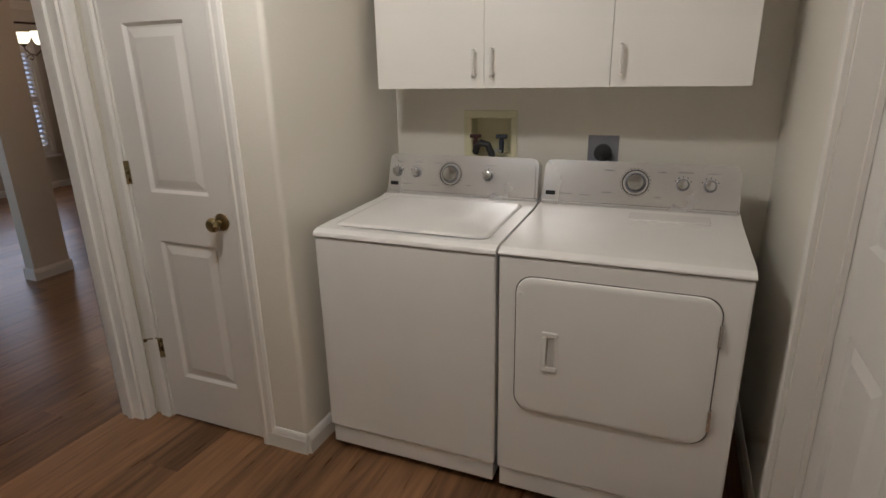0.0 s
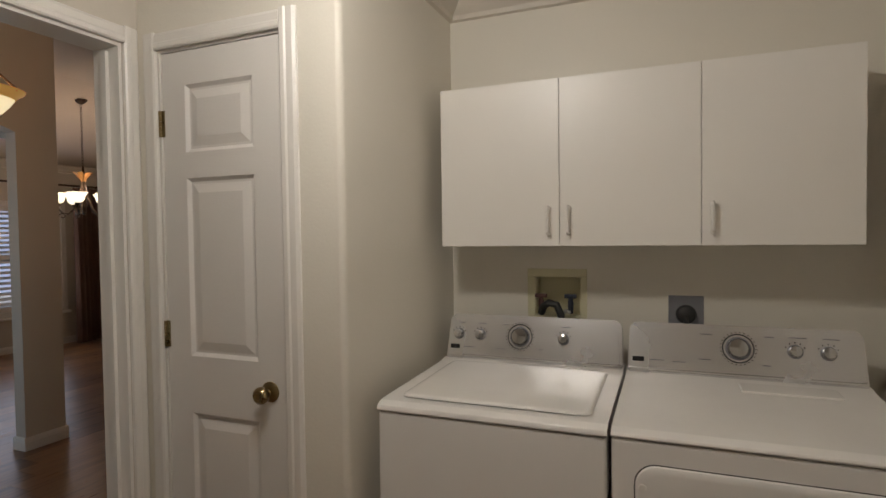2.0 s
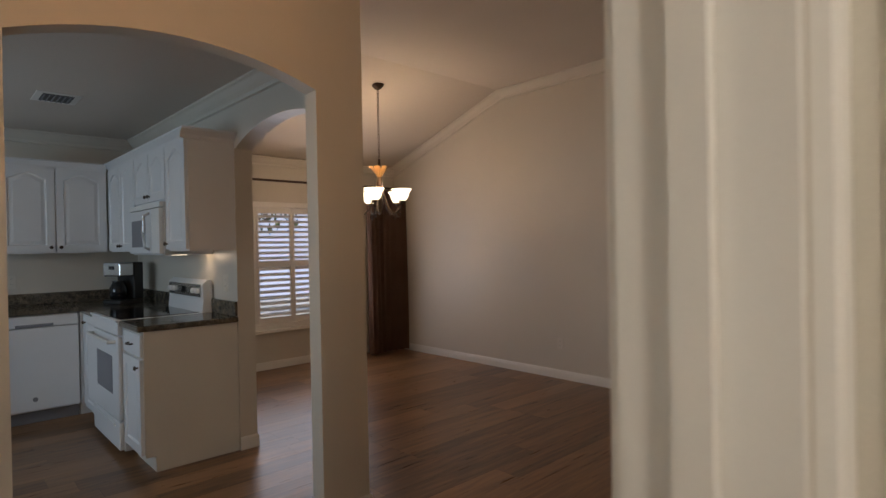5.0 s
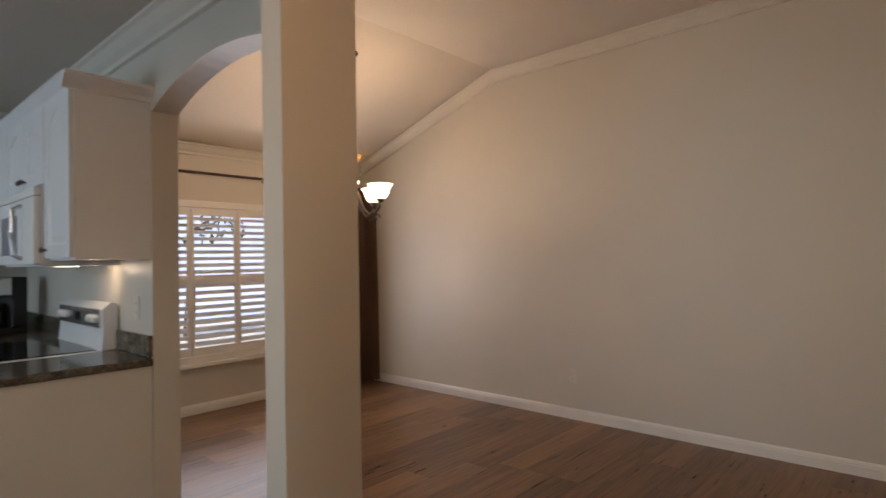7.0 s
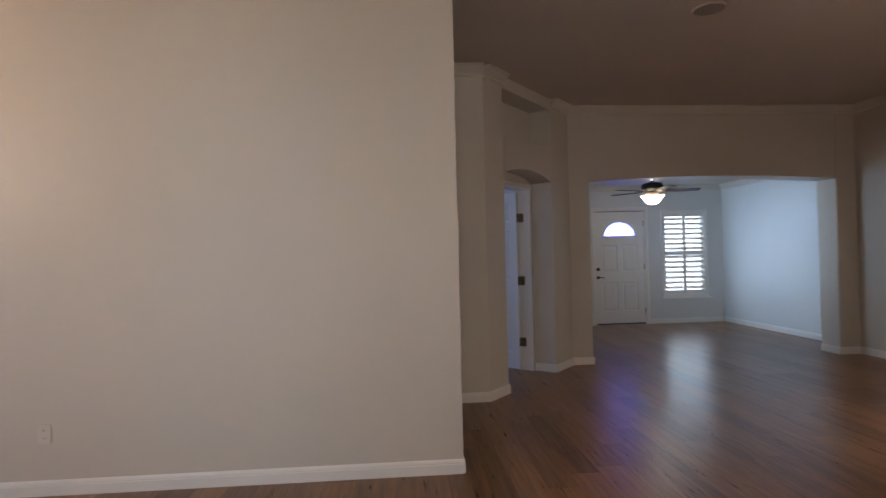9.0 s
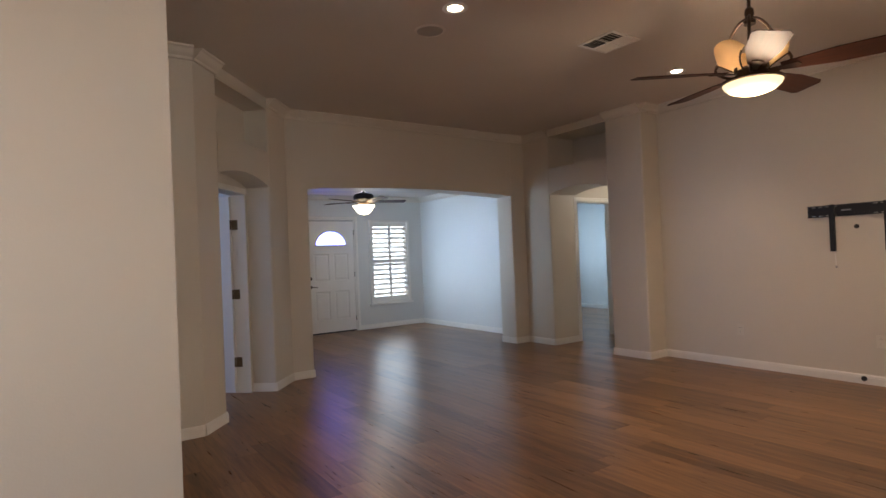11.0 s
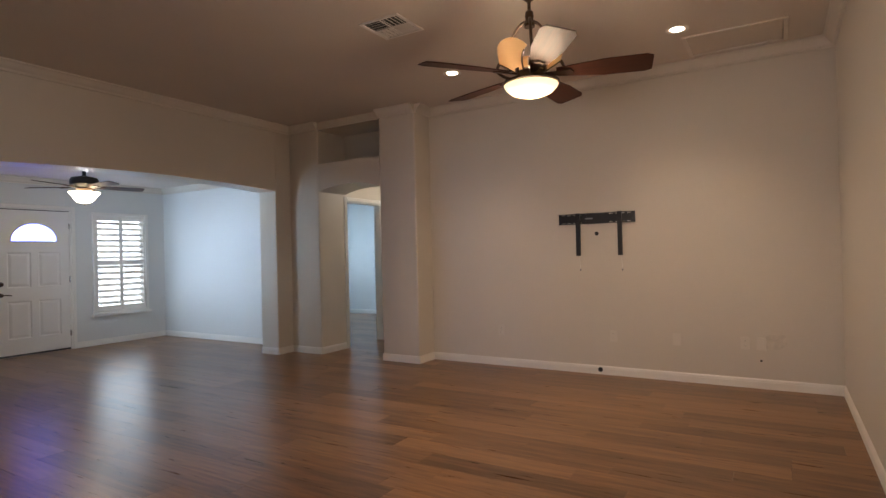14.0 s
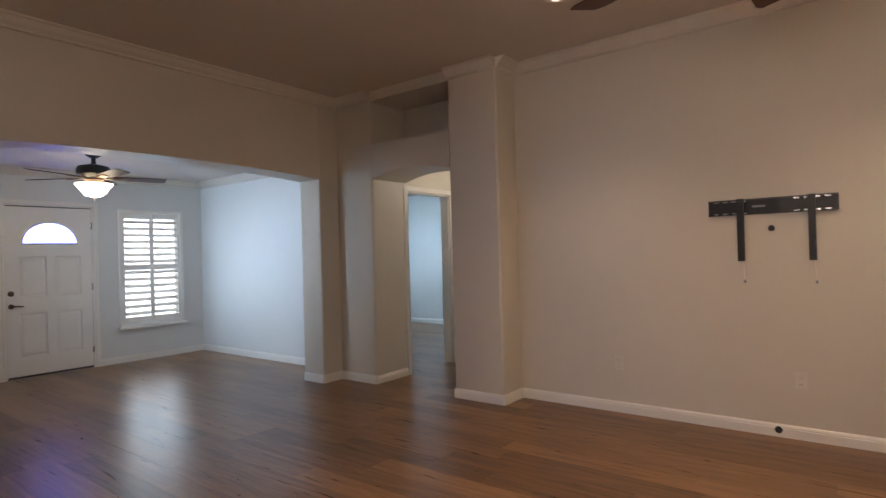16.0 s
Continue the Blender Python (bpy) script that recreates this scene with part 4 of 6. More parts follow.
part("supply_hose", rod([(-0.060, -0.028, -0.075), (-0.045, -0.05, -0.045), (-0.02, -0.07, -0.028), (0.012, -0.075, -0.035), (0.028, -0.07, -0.075), (0.032, -0.07, -0.20)], 0.015, 10), M_RUBBER, outlet, "black rubber hose", True)
part("steel_hose", rod([(0.060, -0.028, -0.070), (0.045, -0.05, -0.060), (0.020, -0.075, -0.085), (-0.005, -0.085, -0.13), (-0.01, -0.09, -0.2)], 0.008, 10), M_STEEL, outlet, "braided steel hose", True)
socket = thing("dryer_socket", "dark grey dryer socket plate with a black plug", "outlet", Matrix.Translation((-0.217, 2.84, 1.112)))
part("plate", cuboid(-0.062, 0.062, -0.006, 0, -0.06, 0.056, 0.003), M_GREY, socket)
part("plug", turned([(0, 0), (0.036, 0), (0.036, 0.012), (0.032, 0.03), (0.02, 0.036), (0, 0.036)], 20, Matrix.Translation((0, -0.006, -0.014)) @ Matrix.Rotation(math.pi / 2, 4, "X")), M_RUBBER, socket, "black dryer plug", True)
part("cord", rod([(0, -0.035, -0.02), (0, -0.05, -0.05), (0.004, -0.05, -0.10), (0.01, -0.045, -0.16)], 0.011, 10), M_RUBBER, socket, "black power cord", True)

laundry_lamp = thing("ceiling_light", "round frosted laundry ceiling light", "ceiling light", Matrix.Translation((-0.86, 1.28, 2.43)))
part("base", turned([(0, 0), (0.17, 0), (0.17, -0.02), (0, -0.02)], 28), M_CHROME, laundry_lamp, smooth=True)
part("diffuser", turned([(0.16, -0.02), (0.155, -0.045), (0.11, -0.075), (0.05, -0.088), (0, -0.09)], 28), M_SHADE, laundry_lamp, "lit frosted glass bowl", True)

# ---- kitchen ----
def cathedral(x0, x1, z0, z1, rise):
    """The outline of a raised panel with an arched top."""
    pts = [(x0, z0), (x1, z0), (x1, z1 - rise)]
    w = x1 - x0
    for k in range(1, 12):
        a = k / 12
        pts.append((x1 - w * a, z1 - rise + rise * math.sin(math.pi * a) ** 1.5))
    return pts + [(x0, z1 - rise)]


def cabinet_door(cab, x0, x1, z0, z1, y, arched, knob=None, name="door"):
    """A framed door with a raised panel; front at y, facing -y."""
    bm = cuboid(x0, x1, y, y + 0.008, z0, z1)
    s = 0.055
    outer, inner = rect(x0, x1, z0, z1), (cathedral(x0 + s, x1 - s, z0 + s, z1 - s * 0.8, 0.05) if arched else rect(x0 + s, x1 - s, z0 + s, z1 - s))
    a = [bm.verts.new((p[0], y - 0.012, p[1])) for p in inner]
    n = len(a)
    b = []
    cx, cz = (x0 + x1) / 2, (z0 + z1) / 2
    for p in inner:
        if p[1] > cz:
            b.append(bm.verts.new((p[0] if x0 + s + 1e-4 < p[0] < x1 - s - 1e-4 else (x0 if p[0] < cx else x1), y - 0.012, z1)))
        else:
            b.append(bm.verts.new((x0 if p[0] < cx else x1, y - 0.012, z0)))
    for i in range(n):
        j = (i + 1) % n
        bm.faces.new((b[i], b[j], a[j], a[i]))
    for i in range(n):
        j = (i + 1) % n
        c, d = bm.verts.new((b[i].co.x, y, b[i].co.z)), bm.verts.new((b[j].co.x, y, b[j].co.z))
        bm.faces.new((b[j], b[i], c, d))
    nest(bm, inner, ((0, -0.012), (0.008, -0.003), (0.016, -0.003), (0.040, -0.010)), y0=y)
    door = part(name, bm, M_KITCHEN, cab)
    if knob:
        m = Matrix.Translation((knob[0], y - 0.012, knob[1])) @ Matrix.Rotation(math.pi / 2, 4, "X")
        part("knob", turned([(0, 0), (0.006, 0), (0.005, 0.012), (0.014, 0.016), (0.015, 0.022), (0.008, 0.027), (0, 0.028)], 14, m), M_BRONZE, door, "dark bronze cabinet knob", True)
    return door


def upper_cabinet(m, width, z0, z1, depth, doors, label, end=False):
    cab = thing("kitchen_wall_cabinet", label, "cabinet", m, "kitchen wall cabinets")
    part("body", cuboid(0, width, 0.0, depth, z0, z1), M_KITCHEN, cab)
    w = width / doors
    for k in range(doors):
        kx = (k + 1) * w - 0.035 if (k % 2 == 0 and doors > 1) else k * w + 0.035
        cabinet_door(cab, k * w + 0.006, (k + 1) * w - 0.006, z0 + 0.012, z1 - 0.03, -0.009, True, (kx, z0 + 0.05))
    bm = bmesh.new()
    prof = [(0, 0), (0.012, 0), (0.018, 0.02), (0.045, 0.048), (0.052, 0.052), (0.052, 0.066), (0, 0.066)]
    sweep_profile(bm, prof, (0, 0, z1 - 0.03), (width, 0, z1 - 0.03), (0, -1, 0))
    if end:
        sweep_profile(bm, prof, (width, -0.05, z1 - 0.03), (width, depth, z1 - 0.03), (1, 0, 0))
    part("cornice", bm, M_KITCHEN, cab)
    return cab


NZ0, NZ1 = 1.362, 2.115
upper_cabinet(Matrix.Translation((-6.02, 2.747, 0)), 0.40, NZ0, NZ1, 0.303, 1, "white arched-panel kitchen wall cabinet beside the microwave", True)
upper_cabinet(Matrix.Translation((-6.785, 2.747, 0)), 0.763, 1.715, NZ1, 0.303, 2, "short white kitchen cabinet above the microwave")
upper_cabinet(Matrix.Translation((-7.64, 2.747, 0)), 0.853, NZ0, NZ1, 0.303, 2, "white arched-panel corner kitchen cabinet")
west = Matrix.Rotation(math.pi / 2, 4, "Z")
upper_cabinet(Matrix.Translation((-7.64, 1.94, 0)) @ west, 0.775, NZ0, NZ1, 0.33, 2, "white double-door kitchen wall cabinet with arched panels")

micro = thing("microwave", "white over-range microwave with a curved handle", "microwave", Matrix.Translation((-6.783, 2.685, 1.335)))
part("body", cuboid(0, 0.757, 0.03, 0.365, 0, 0.375, 0.006), M_KITCHEN, micro)
mdoor = part("door", cuboid(0.002, 0.57, 0, 0.029, 0.01, 0.33, 0.008), M_KITCHEN, micro)
part("window", cuboid(0.08, 0.44, -0.002, 0.004, 0.06, 0.26, 0.002), M_GREY, mdoor, "grey tinted microwave window")
part("handle", rod([(0.535, 0.0, 0.04), (0.535, -0.035, 0.06), (0.535, -0.045, 0.17), (0.535, -0.035, 0.28), (0.535, 0.0, 0.30)], 0.011, 10), M_STEEL, mdoor, "grey curved handle", True)
part("control_panel", cuboid(0.575, 0.755, 0, 0.029, 0.01, 0.33, 0.006), M_PLASTIC, micro)
part("vent_grille", cuboid(0.002, 0.755, 0.005, 0.029, 0.335, 0.372, 0.003), M_PLASTIC, micro)
part("lamp_lens", cuboid(0.60, 0.70, 0.12, 0.20, -0.003, 0.001), M_SHADE, micro, "lit hood lamp")

base = thing("kitchen_base_cabinet", "white base cabinet with drawer and panel door", "cabinet", Matrix.Translation((-6.025, 2.465, 0)), "kitchen base cabinets")
bm = cuboid(0, 0.405, 0, 0.583, 0.10, 0.872)
box(bm, 0, 0.404, 0.06, 0.58, 0, 0.10)
part("body", bm, material("cream_end_panel", (0.66, 0.62, 0.55), 0.35, spots=0.03), base, "cream painted end panel")
dr = part("drawer", cuboid(0.012, 0.393, -0.018, -0.001, 0.715, 0.855, 0.006), M_KITCHEN, base)
part("pull", rod([(0.16, -0.018, 0.785), (0.165, -0.04, 0.783), (0.20, -0.045, 0.782), (0.235, -0.04, 0.783), (0.24, -0.018, 0.785)], 0.005, 8), M_BRONZE, dr, "dark bronze bow pull", True)
cabinet_door(base, 0.012, 0.393, 0.115, 0.70, -0.009, False, (0.36, 0.65))

stove = thing("kitchen_range", "white freestanding electric range with black glass top", "range", Matrix.Translation((-6.79, 2.42, 0)))
part("body", cuboid(0, 0.757, 0.03, 0.62, 0.04, 0.895, 0.005), M_KITCHEN, stove)
oven = part("oven_door", cuboid(0.004, 0.753, 0, 0.029, 0.245, 0.80, 0.008), M_KITCHEN, stove)
part("oven_window", cuboid(0.15, 0.60, -0.002, 0.004, 0.40, 0.66, 0.003), M_GREY, oven, "grey tinted oven window")
part("oven_handle", rod([(0.06, 0.0, 0.765), (0.065, -0.04, 0.765), (0.38, -0.045, 0.765), (0.69, -0.04, 0.765), (0.695, 0.0, 0.765)], 0.012, 10), M_PLASTIC, oven, smooth=True)
sd = part("storage_drawer", cuboid(0.004, 0.753, 0, 0.029, 0.05, 0.235, 0.008), M_KITCHEN, stove)
part("drawer_lip", cuboid(0.10, 0.66, -0.012, 0.0, 0.195, 0.215, 0.005), M_KITCHEN, sd)
part("front_trim", cuboid(0.0, 0.757, 0.0, 0.029, 0.81, 0.893, 0.005), M_KITCHEN, stove)
part("cooktop", cuboid(-0.002, 0.759, -0.012, 0.56, 0.897, 0.912, 0.004), M_KITCHEN, stove)
part("glass_top", cuboid(0.03, 0.727, 0.02, 0.53, 0.911, 0.916, 0.002), M_BLACKGLASS, stove, "black ceramic glass cooktop")
bg = part("backguard", solid([(0.545, 0.912), (0.62, 0.912), (0.62, 1.14, 0.02), (0.59, 1.15, 0.02), (0.55, 1.115, 0.02), (0.555, 1.0)], 0.0, 0.757, "x"), M_KITCHEN, stove)
part("control_face", cuboid(0.03, 0.727, 0.543, 0.551, 1.02, 1.115, 0.003), M_STEEL, bg, "silver-grey control strip")
for kx in (0.08, 0.16, 0.60, 0.68):
    part("burner_knob", turned([(0, 0), (0.021, 0), (0.019, 0.016), (0.012, 0.022), (0, 0.022)], 16, Matrix.Translation((kx, 0.543, 1.066)) @ Matrix.Rotation(math.pi / 2, 4, "X")), M_KITCHEN, bg, smooth=True)
part("clock_window", cuboid(0.33, 0.43, 0.5415, 0.544, 1.045, 1.09), M_BLACKGLASS, bg)

for x0, x1, nm in ((-7.36, -6.795, "white blind corner base cabinet"),):
    cab = thing("kitchen_base_cabinet", nm, "cabinet", Matrix.Translation((x0, 2.465, 0)), "kitchen base cabinets")
    bm = cuboid(0.0, x1 - x0, 0, 0.583, 0.10, 0.872)
    box(bm, 0.0, x1 - x0 - 0.002, 0.06, 0.58, 0, 0.10)
    part("body", bm, M_KITCHEN, cab)
    cabinet_door(cab, 0.16, x1 - x0 - 0.01, 0.115, 0.86, -0.009, False, (0.21, 0.80))
dish = thing("dishwasher", "white built-in dishwasher under the granite counter", "dishwasher", Matrix.Translation((-7.375, 1.84, 0)) @ west)
part("body", cuboid(0, 0.597, 0.02, 0.57, 0.10, 0.868), M_KITCHEN, dish)
dd = part("door", cuboid(0.003, 0.594, -0.012, 0.019, 0.11, 0.77, 0.006), M_KITCHEN, dish)
part("maker_badge", turned([(0, 0), (0.018, 0), (0.018, 0.002), (0, 0.002)], 18, Matrix.Translation((0.29, -0.012, 0.20)) @ Matrix.Rotation(math.pi / 2, 4, "X")), M_GREY, dd, "small grey round badge")
cp = part("control_panel", cuboid(0.003, 0.594, -0.015, 0.019, 0.775, 0.866, 0.006), M_KITCHEN, dish)
part("handle_recess", cuboid(0.17, 0.42, -0.0165, -0.012, 0.776, 0.80, 0.002), M_GREY, cp)
part("toe_kick", cuboid(0.0, 0.597, 0.06, 0.10, 0.0, 0.098), M_GREY, dish)
for y0, y1 in ((2.445, 3.05), (0.9, 1.832)):
    cab = thing("kitchen_base_cabinet", "white base cabinet in the kitchen corner", "cabinet", Matrix.Translation((-7.375, y0, 0)) @ west, "kitchen base cabinets")
    bm = cuboid(0, y1 - y0, 0, 0.592, 0.10, 0.872)
    box(bm, 0.002, y1 - y0 - 0.002, 0.06, 0.59, 0, 0.10)
    part("body", bm, M_KITCHEN, cab)
    if y1 < 2:
        cabinet_door(cab, 0.01, 0.46, 0.115, 0.86, -0.009, False, (0.42, 0.80))
        cabinet_door(cab, 0.47, 0.92, 0.115, 0.86, -0.009, False, (0.51, 0.80))
counter = thing("granite_counter", "polished dark brown speckled granite counter", "countertop", Matrix.Translation((0, 0, 0.874)))
part("right_slab", cuboid(-6.027, -5.595, 2.425, 3.048, 0, 0.036, 0.008), M_GRANITE, counter)
bm = solid([(-7.968, 0.9), (-7.345, 0.9), (-7.345, 2.43), (-6.795, 2.43), (-6.795, 3.048), (-7.968, 3.048)], 0, 0.036)
part("corner_slab", bm, M_GRANITE, counter)
part("backsplash", cuboid(-6.027, -5.61, 3.028, 3.049, 0.037, 0.137, 0.004), M_GRANITE, counter)
part("backsplash", cuboid(-7.945, -6.795, 3.028, 3.049, 0.037, 0.137, 0.004), M_GRANITE, counter)
part("backsplash", cuboid(-7.969, -7.948, 0.9, 3.049, 0.037, 0.137, 0.004), M_GRANITE, counter)

coffee = thing("coffee_maker", "black coffee maker with silver front on the counter", "coffee maker", Matrix.Translation((-7.42, 2.78, 0.911)) @ Matrix.Rotation(radians(28), 4, "Z"))
bm = cuboid(-0.10, 0.10, -0.12, 0.13, 0, 0.035, 0.01)
box(bm, -0.10, 0.10, 0.03, 0.13, 0.035, 0.36, 0.01)
part("body", bm, M_RUBBER, coffee, "black plastic body")
part("brew_head", cuboid(-0.10, 0.10, -0.11, 0.03, 0.24, 0.36, 0.012), M_STEEL, coffee, "brushed silver brew head")
part("display", cuboid(-0.03, 0.03, -0.1125, -0.109, 0.30, 0.33), M_BLACKGLASS, coffee)
part("carafe", turned([(0, 0.04), (0.06, 0.04), (0.075, 0.08), (0.072, 0.14), (0.05, 0.18), (0.048, 0.20), (0.0, 0.20)], 20, Matrix.Translation((0, -0.04, 0))), M_BLACKGLASS, coffee, "dark glass carafe", True)
kvent = thing("ceiling_vent", "dark slatted kitchen ceiling vent", "vent", Matrix.Translation((-6.53, 2.19, H_LOW)))
part("frame", cuboid(-0.15, 0.15, -0.13, 0.13, -0.006, 0.0, 0.002), M_PLASTIC, kvent)
part("backing", cuboid(-0.105, 0.105, -0.09, 0.09, -0.008, -0.006), M_BLACK, kvent)
for k in range(6):
    part("slat", cuboid(-0.10, 0.10, -0.082 + 0.03 * k, -0.076 + 0.03 * k, -0.015, -0.008), M_GREY, kvent)
bm = cuboid(KX0 + 0.0, KX0 + 0.05, -0.70, -0.66, KZ0, KZ1)
box(bm, KX1 - 0.05, KX1, -0.70, -0.66, KZ0, KZ1)
box(bm, KX0 + 0.05, KX1 - 0.05, -0.70, -0.66, KZ0, KZ0 + 0.05)
box(bm, KX0 + 0.05, KX1 - 0.05, -0.70, -0.66, KZ1 - 0.05, KZ1)
structure("window_3", bm, M_PLASTIC, "white framed kitchen window", "window")
for y, z in ((1.75, 1.12), (2.05, 1.12)):
    wall_plate("wall_outlet", Matrix.Translation((-7.97, y, z)) @ west, "white wall outlet above the backsplash")
wall_plate("wall_outlet", Matrix.Translation((-5.80, 3.05, 1.13)), "white wall outlet above the backsplash")

# ---- dining room ----
shutter_window(Matrix.Translation((-7.845, 3.715, 0.455)) @ west, 1.87, 1.44, 4, 0.745, "white plantation shutters with open louvres over a window", tilt=30)
bm = bmesh.new()
verts = []
cols, rows = 140, 14
for j in range(rows + 1):
    row = []
    v = j / rows
    for i in range(cols + 1):
        u = i / cols
        wave = math.sin(u * 2 * math.pi * 7.5 + 0.8 * math.sin(5 * u)) * (0.055 + 0.012 * math.sin(9 * u)) * (0.8 + 0.25 * (1 - v))
        y = 5.57 + 0.59 * u + 0.012 * math.sin(u * 40)
        row.append(bm.verts.new((-7.650 + wave + 0.01 * math.sin(3 * v + 7 * u), y, 0.018 + 2.075 * v)))
    verts.append(row)
for j in range(rows):
    for i in range(cols):
        bm.faces.new((verts[j][i], verts[j][i + 1], verts[j + 1][i + 1], verts[j + 1][i]))
bmesh.ops.solidify(bm, geom=bm.faces[:], thickness=0.003)
curtain = thing("curtain", "floor-length dark brown pleated curtain panel on a rod", "curtain", Matrix.Translation((0, 0, 0)))
part("cloth", bm, M_CURTAIN, curtain, smooth=True)
crod = thing("curtain_rod", "dark bronze curtain rod with finials above the window", "curtain rod", Matrix.Translation((-7.665, 0, 2.12)))
part("pole", rod([(0, 3.35, 0), (0, 6.10, 0)], 0.013, 12), M_BRONZE, crod, smooth=True)
for y in (3.6, 4.95, 5.9):
    bm = rod([(-0.2, y, 0.01), (-0.05, y, 0.01), (0, y, -0.012)], 0.008, 8)
    lathe(bm, [(0, 0), (0.03, 0), (0.03, 0.006), (0, 0.006)], 16, Matrix.Translation((-0.204, y, 0.01)) @ Matrix.Rotation(math.pi / 2, 4, "Y"))
    part("bracket", bm, M_BRONZE, crod, smooth=True)
fin = [(0, 0), (0.013, 0), (0.02, 0.01), (0.012, 0.02), (0.026, 0.04), (0.028, 0.055), (0.015, 0.075), (0, 0.085)]
part("finial", turned(fin, 16, Matrix.Translation((0, 3.35, 0)) @ Matrix.Rotation(math.pi / 2, 4, "X")), M_BRONZE, crod, smooth=True)
bm = bmesh.new()
for k in range(8):
    y = 5.60 + 0.065 * k
    mm = Matrix.Translation((0, y, 0)) @ Matrix.Rotation(math.pi / 2, 4, "X")
    ring = [(math.cos(a) * 0.02, y, math.sin(a) * 0.02 - 0.004) for a in [2 * math.pi * i / 14 for i in range(15)]]
    part("ring", rod(ring, 0.003, 6), M_BRONZE, crod, smooth=True)
bm.free()


def chandelier(m, top):
    ob = thing("chandelier", "bronze five-light chandelier with gilded leaves and frosted shades", "chandelier", m)
    part("canopy", turned([(0, top), (0.065, top), (0.062, top - 0.012), (0.03, top - 0.045), (0.010, top - 0.055), (0, top - 0.055)], 24), M_BRONZE, ob, smooth=True)
    bm = bmesh.new()
    z, k = top - 0.055, 0
    while z > 0.36:
        a = [(0.010 * math.cos(t) * (1 if k % 2 else 0.0001), 0.010 * math.cos(t) * (0.0001 if k % 2 else 1), z - 0.02 + 0.022 * math.sin(t)) for t in [2 * math.pi * i / 10 for i in range(11)]]
        tube(bm, a, 0.0025, 5)
        z, k = z - 0.036, k + 1
    part("chain", bm, M_BRONZE, ob, "dark bronze chain", True)
    part("stem", turned([(0, 0.37), (0.010, 0.37), (0.014, 0.32), (0.026, 0.26), (0.018, 0.20), (0.030, 0.13), (0.040, 0.05), (0.026, -0.02), (0.034, -0.07), (0.016, -0.12), (0.022, -0.15), (0, -0.18)], 20), M_BRONZE, ob, smooth=True)
    for k in range(7):
        a = 2 * math.pi * k / 7
        d = Vector((math.cos(a), math.sin(a), 0))
        s = Vector((-d.y, d.x, 0))
        bm = bmesh.new()
        prev = None
        for i in range(8):
            u = i / 7
            c = d * (0.015 + 0.125 * u ** 1.4) + Vector((0, 0, 0.19 + 0.15 * u - 0.16 * max(0, u - 0.7)))
            w = 0.030 * math.sin(math.pi * (0.08 + 0.9 * u)) * (1 + 0.25 * (i % 2))
            cur = [bm.verts.new(c - s * w), bm.verts.new(c + d * 0.006), bm.verts.new(c + s * w)]
            if prev:
                bm.faces.new((prev[0], prev[1], cur[1], cur[0]))
                bm.faces.new((prev[1], prev[2], cur[2], cur[1]))
            prev = cur
        bmesh.ops.solidify(bm, geom=bm.faces[:], thickness=0.002)
        part("leaf", bm, M_GOLD, ob, "gilded metal leaf", True)
    for k in range(5):
        a = k * 1.2566 + 0.4
        d = Vector((math.cos(a), math.sin(a), 0))
        pts = [d * r + Vector((0, 0, z)) for r, z in ((0.02, 0.06), (0.06, -0.01), (0.10, -0.12), (0.15, -0.165), (0.20, -0.15), (0.235, -0.11), (0.24, -0.07))]
        arm = part("arm", rod(pts, 0.008, 8), M_BRONZE, ob, smooth=True)
        curl = [d * (0.20 + 0.035 * math.cos(t) * (1 - t / 9)) + Vector((0, 0, -0.19 + 0.035 * math.sin(t) * (1 - t / 9))) for t in [i * 0.5 for i in range(13)]]
        part("scroll", rod(curl, 0.005, 6), M_BRONZE, arm, smooth=True)
        mm = Matrix.Translation(d * 0.24)
        part("cup", turned([(0, -0.075), (0.018, -0.075), (0.030, -0.055), (0.026, -0.045), (0, -0.045)], 16, mm), M_BRONZE, arm, smooth=True)
        part("shade", turned([(0.024, -0.048), (0.044, -0.042), (0.064, -0.015), (0.074, 0.025), (0.098, 0.062), (0.094, 0.062), (0.070, 0.026), (0.060, -0.012), (0.040, -0.037), (0.0, -0.042)], 24, mm), M_SHADE, arm, "lit frosted bell shade", True)
    return ob


chandelier(Matrix.Translation((-6.28, 4.76, 1.85)), 2.933 - 1.85 + 0.012)

pend = thing("pendant_light", "amber alabaster bowl pendant with dark bronze fittings", "pendant light", Matrix.Translation((-3.02, 1.985, 1.897)) @ Matrix.Diagonal((0.93, 0.93, 1, 1)))
part("bowl", turned([(0.012, 0.040), (0.060, 0.045), (0.110, 0.068), (0.142, 0.102), (0.160, 0.128), (0.155, 0.130), (0.135, 0.106), (0.104, 0.074), (0.05, 0.054), (0.0, 0.050)], 36), M_BOWL, pend, "lit amber alabaster glass bowl", True)
part("bowl_rim", turned([(0.1605, 0.1285), (0.178, 0.148), (0.200, 0.160), (0.203, 0.166), (0.176, 0.156), (0.156, 0.1305)], 36), M_RIM, pend, "deeper amber flared rim", True)
part("finial", turned([(0, 0), (0.008, 0.002), (0.012, 0.012), (0.006, 0.018), (0.02, 0.03), (0.034, 0.042), (0.034, 0.05), (0, 0.05)], 20), M_BRONZE, pend, smooth=True)
part("stem", turned([(0.006, 0.05), (0.006, 0.20), (0.03, 0.22), (0.036, 0.25), (0.022, 0.27), (0.034, 0.29), (0.034, 0.32), (0.018, 0.34), (0.007, 0.36), (0.007, 1.118), (0, 1.118)], 20), M_BRONZE, pend, smooth=True)
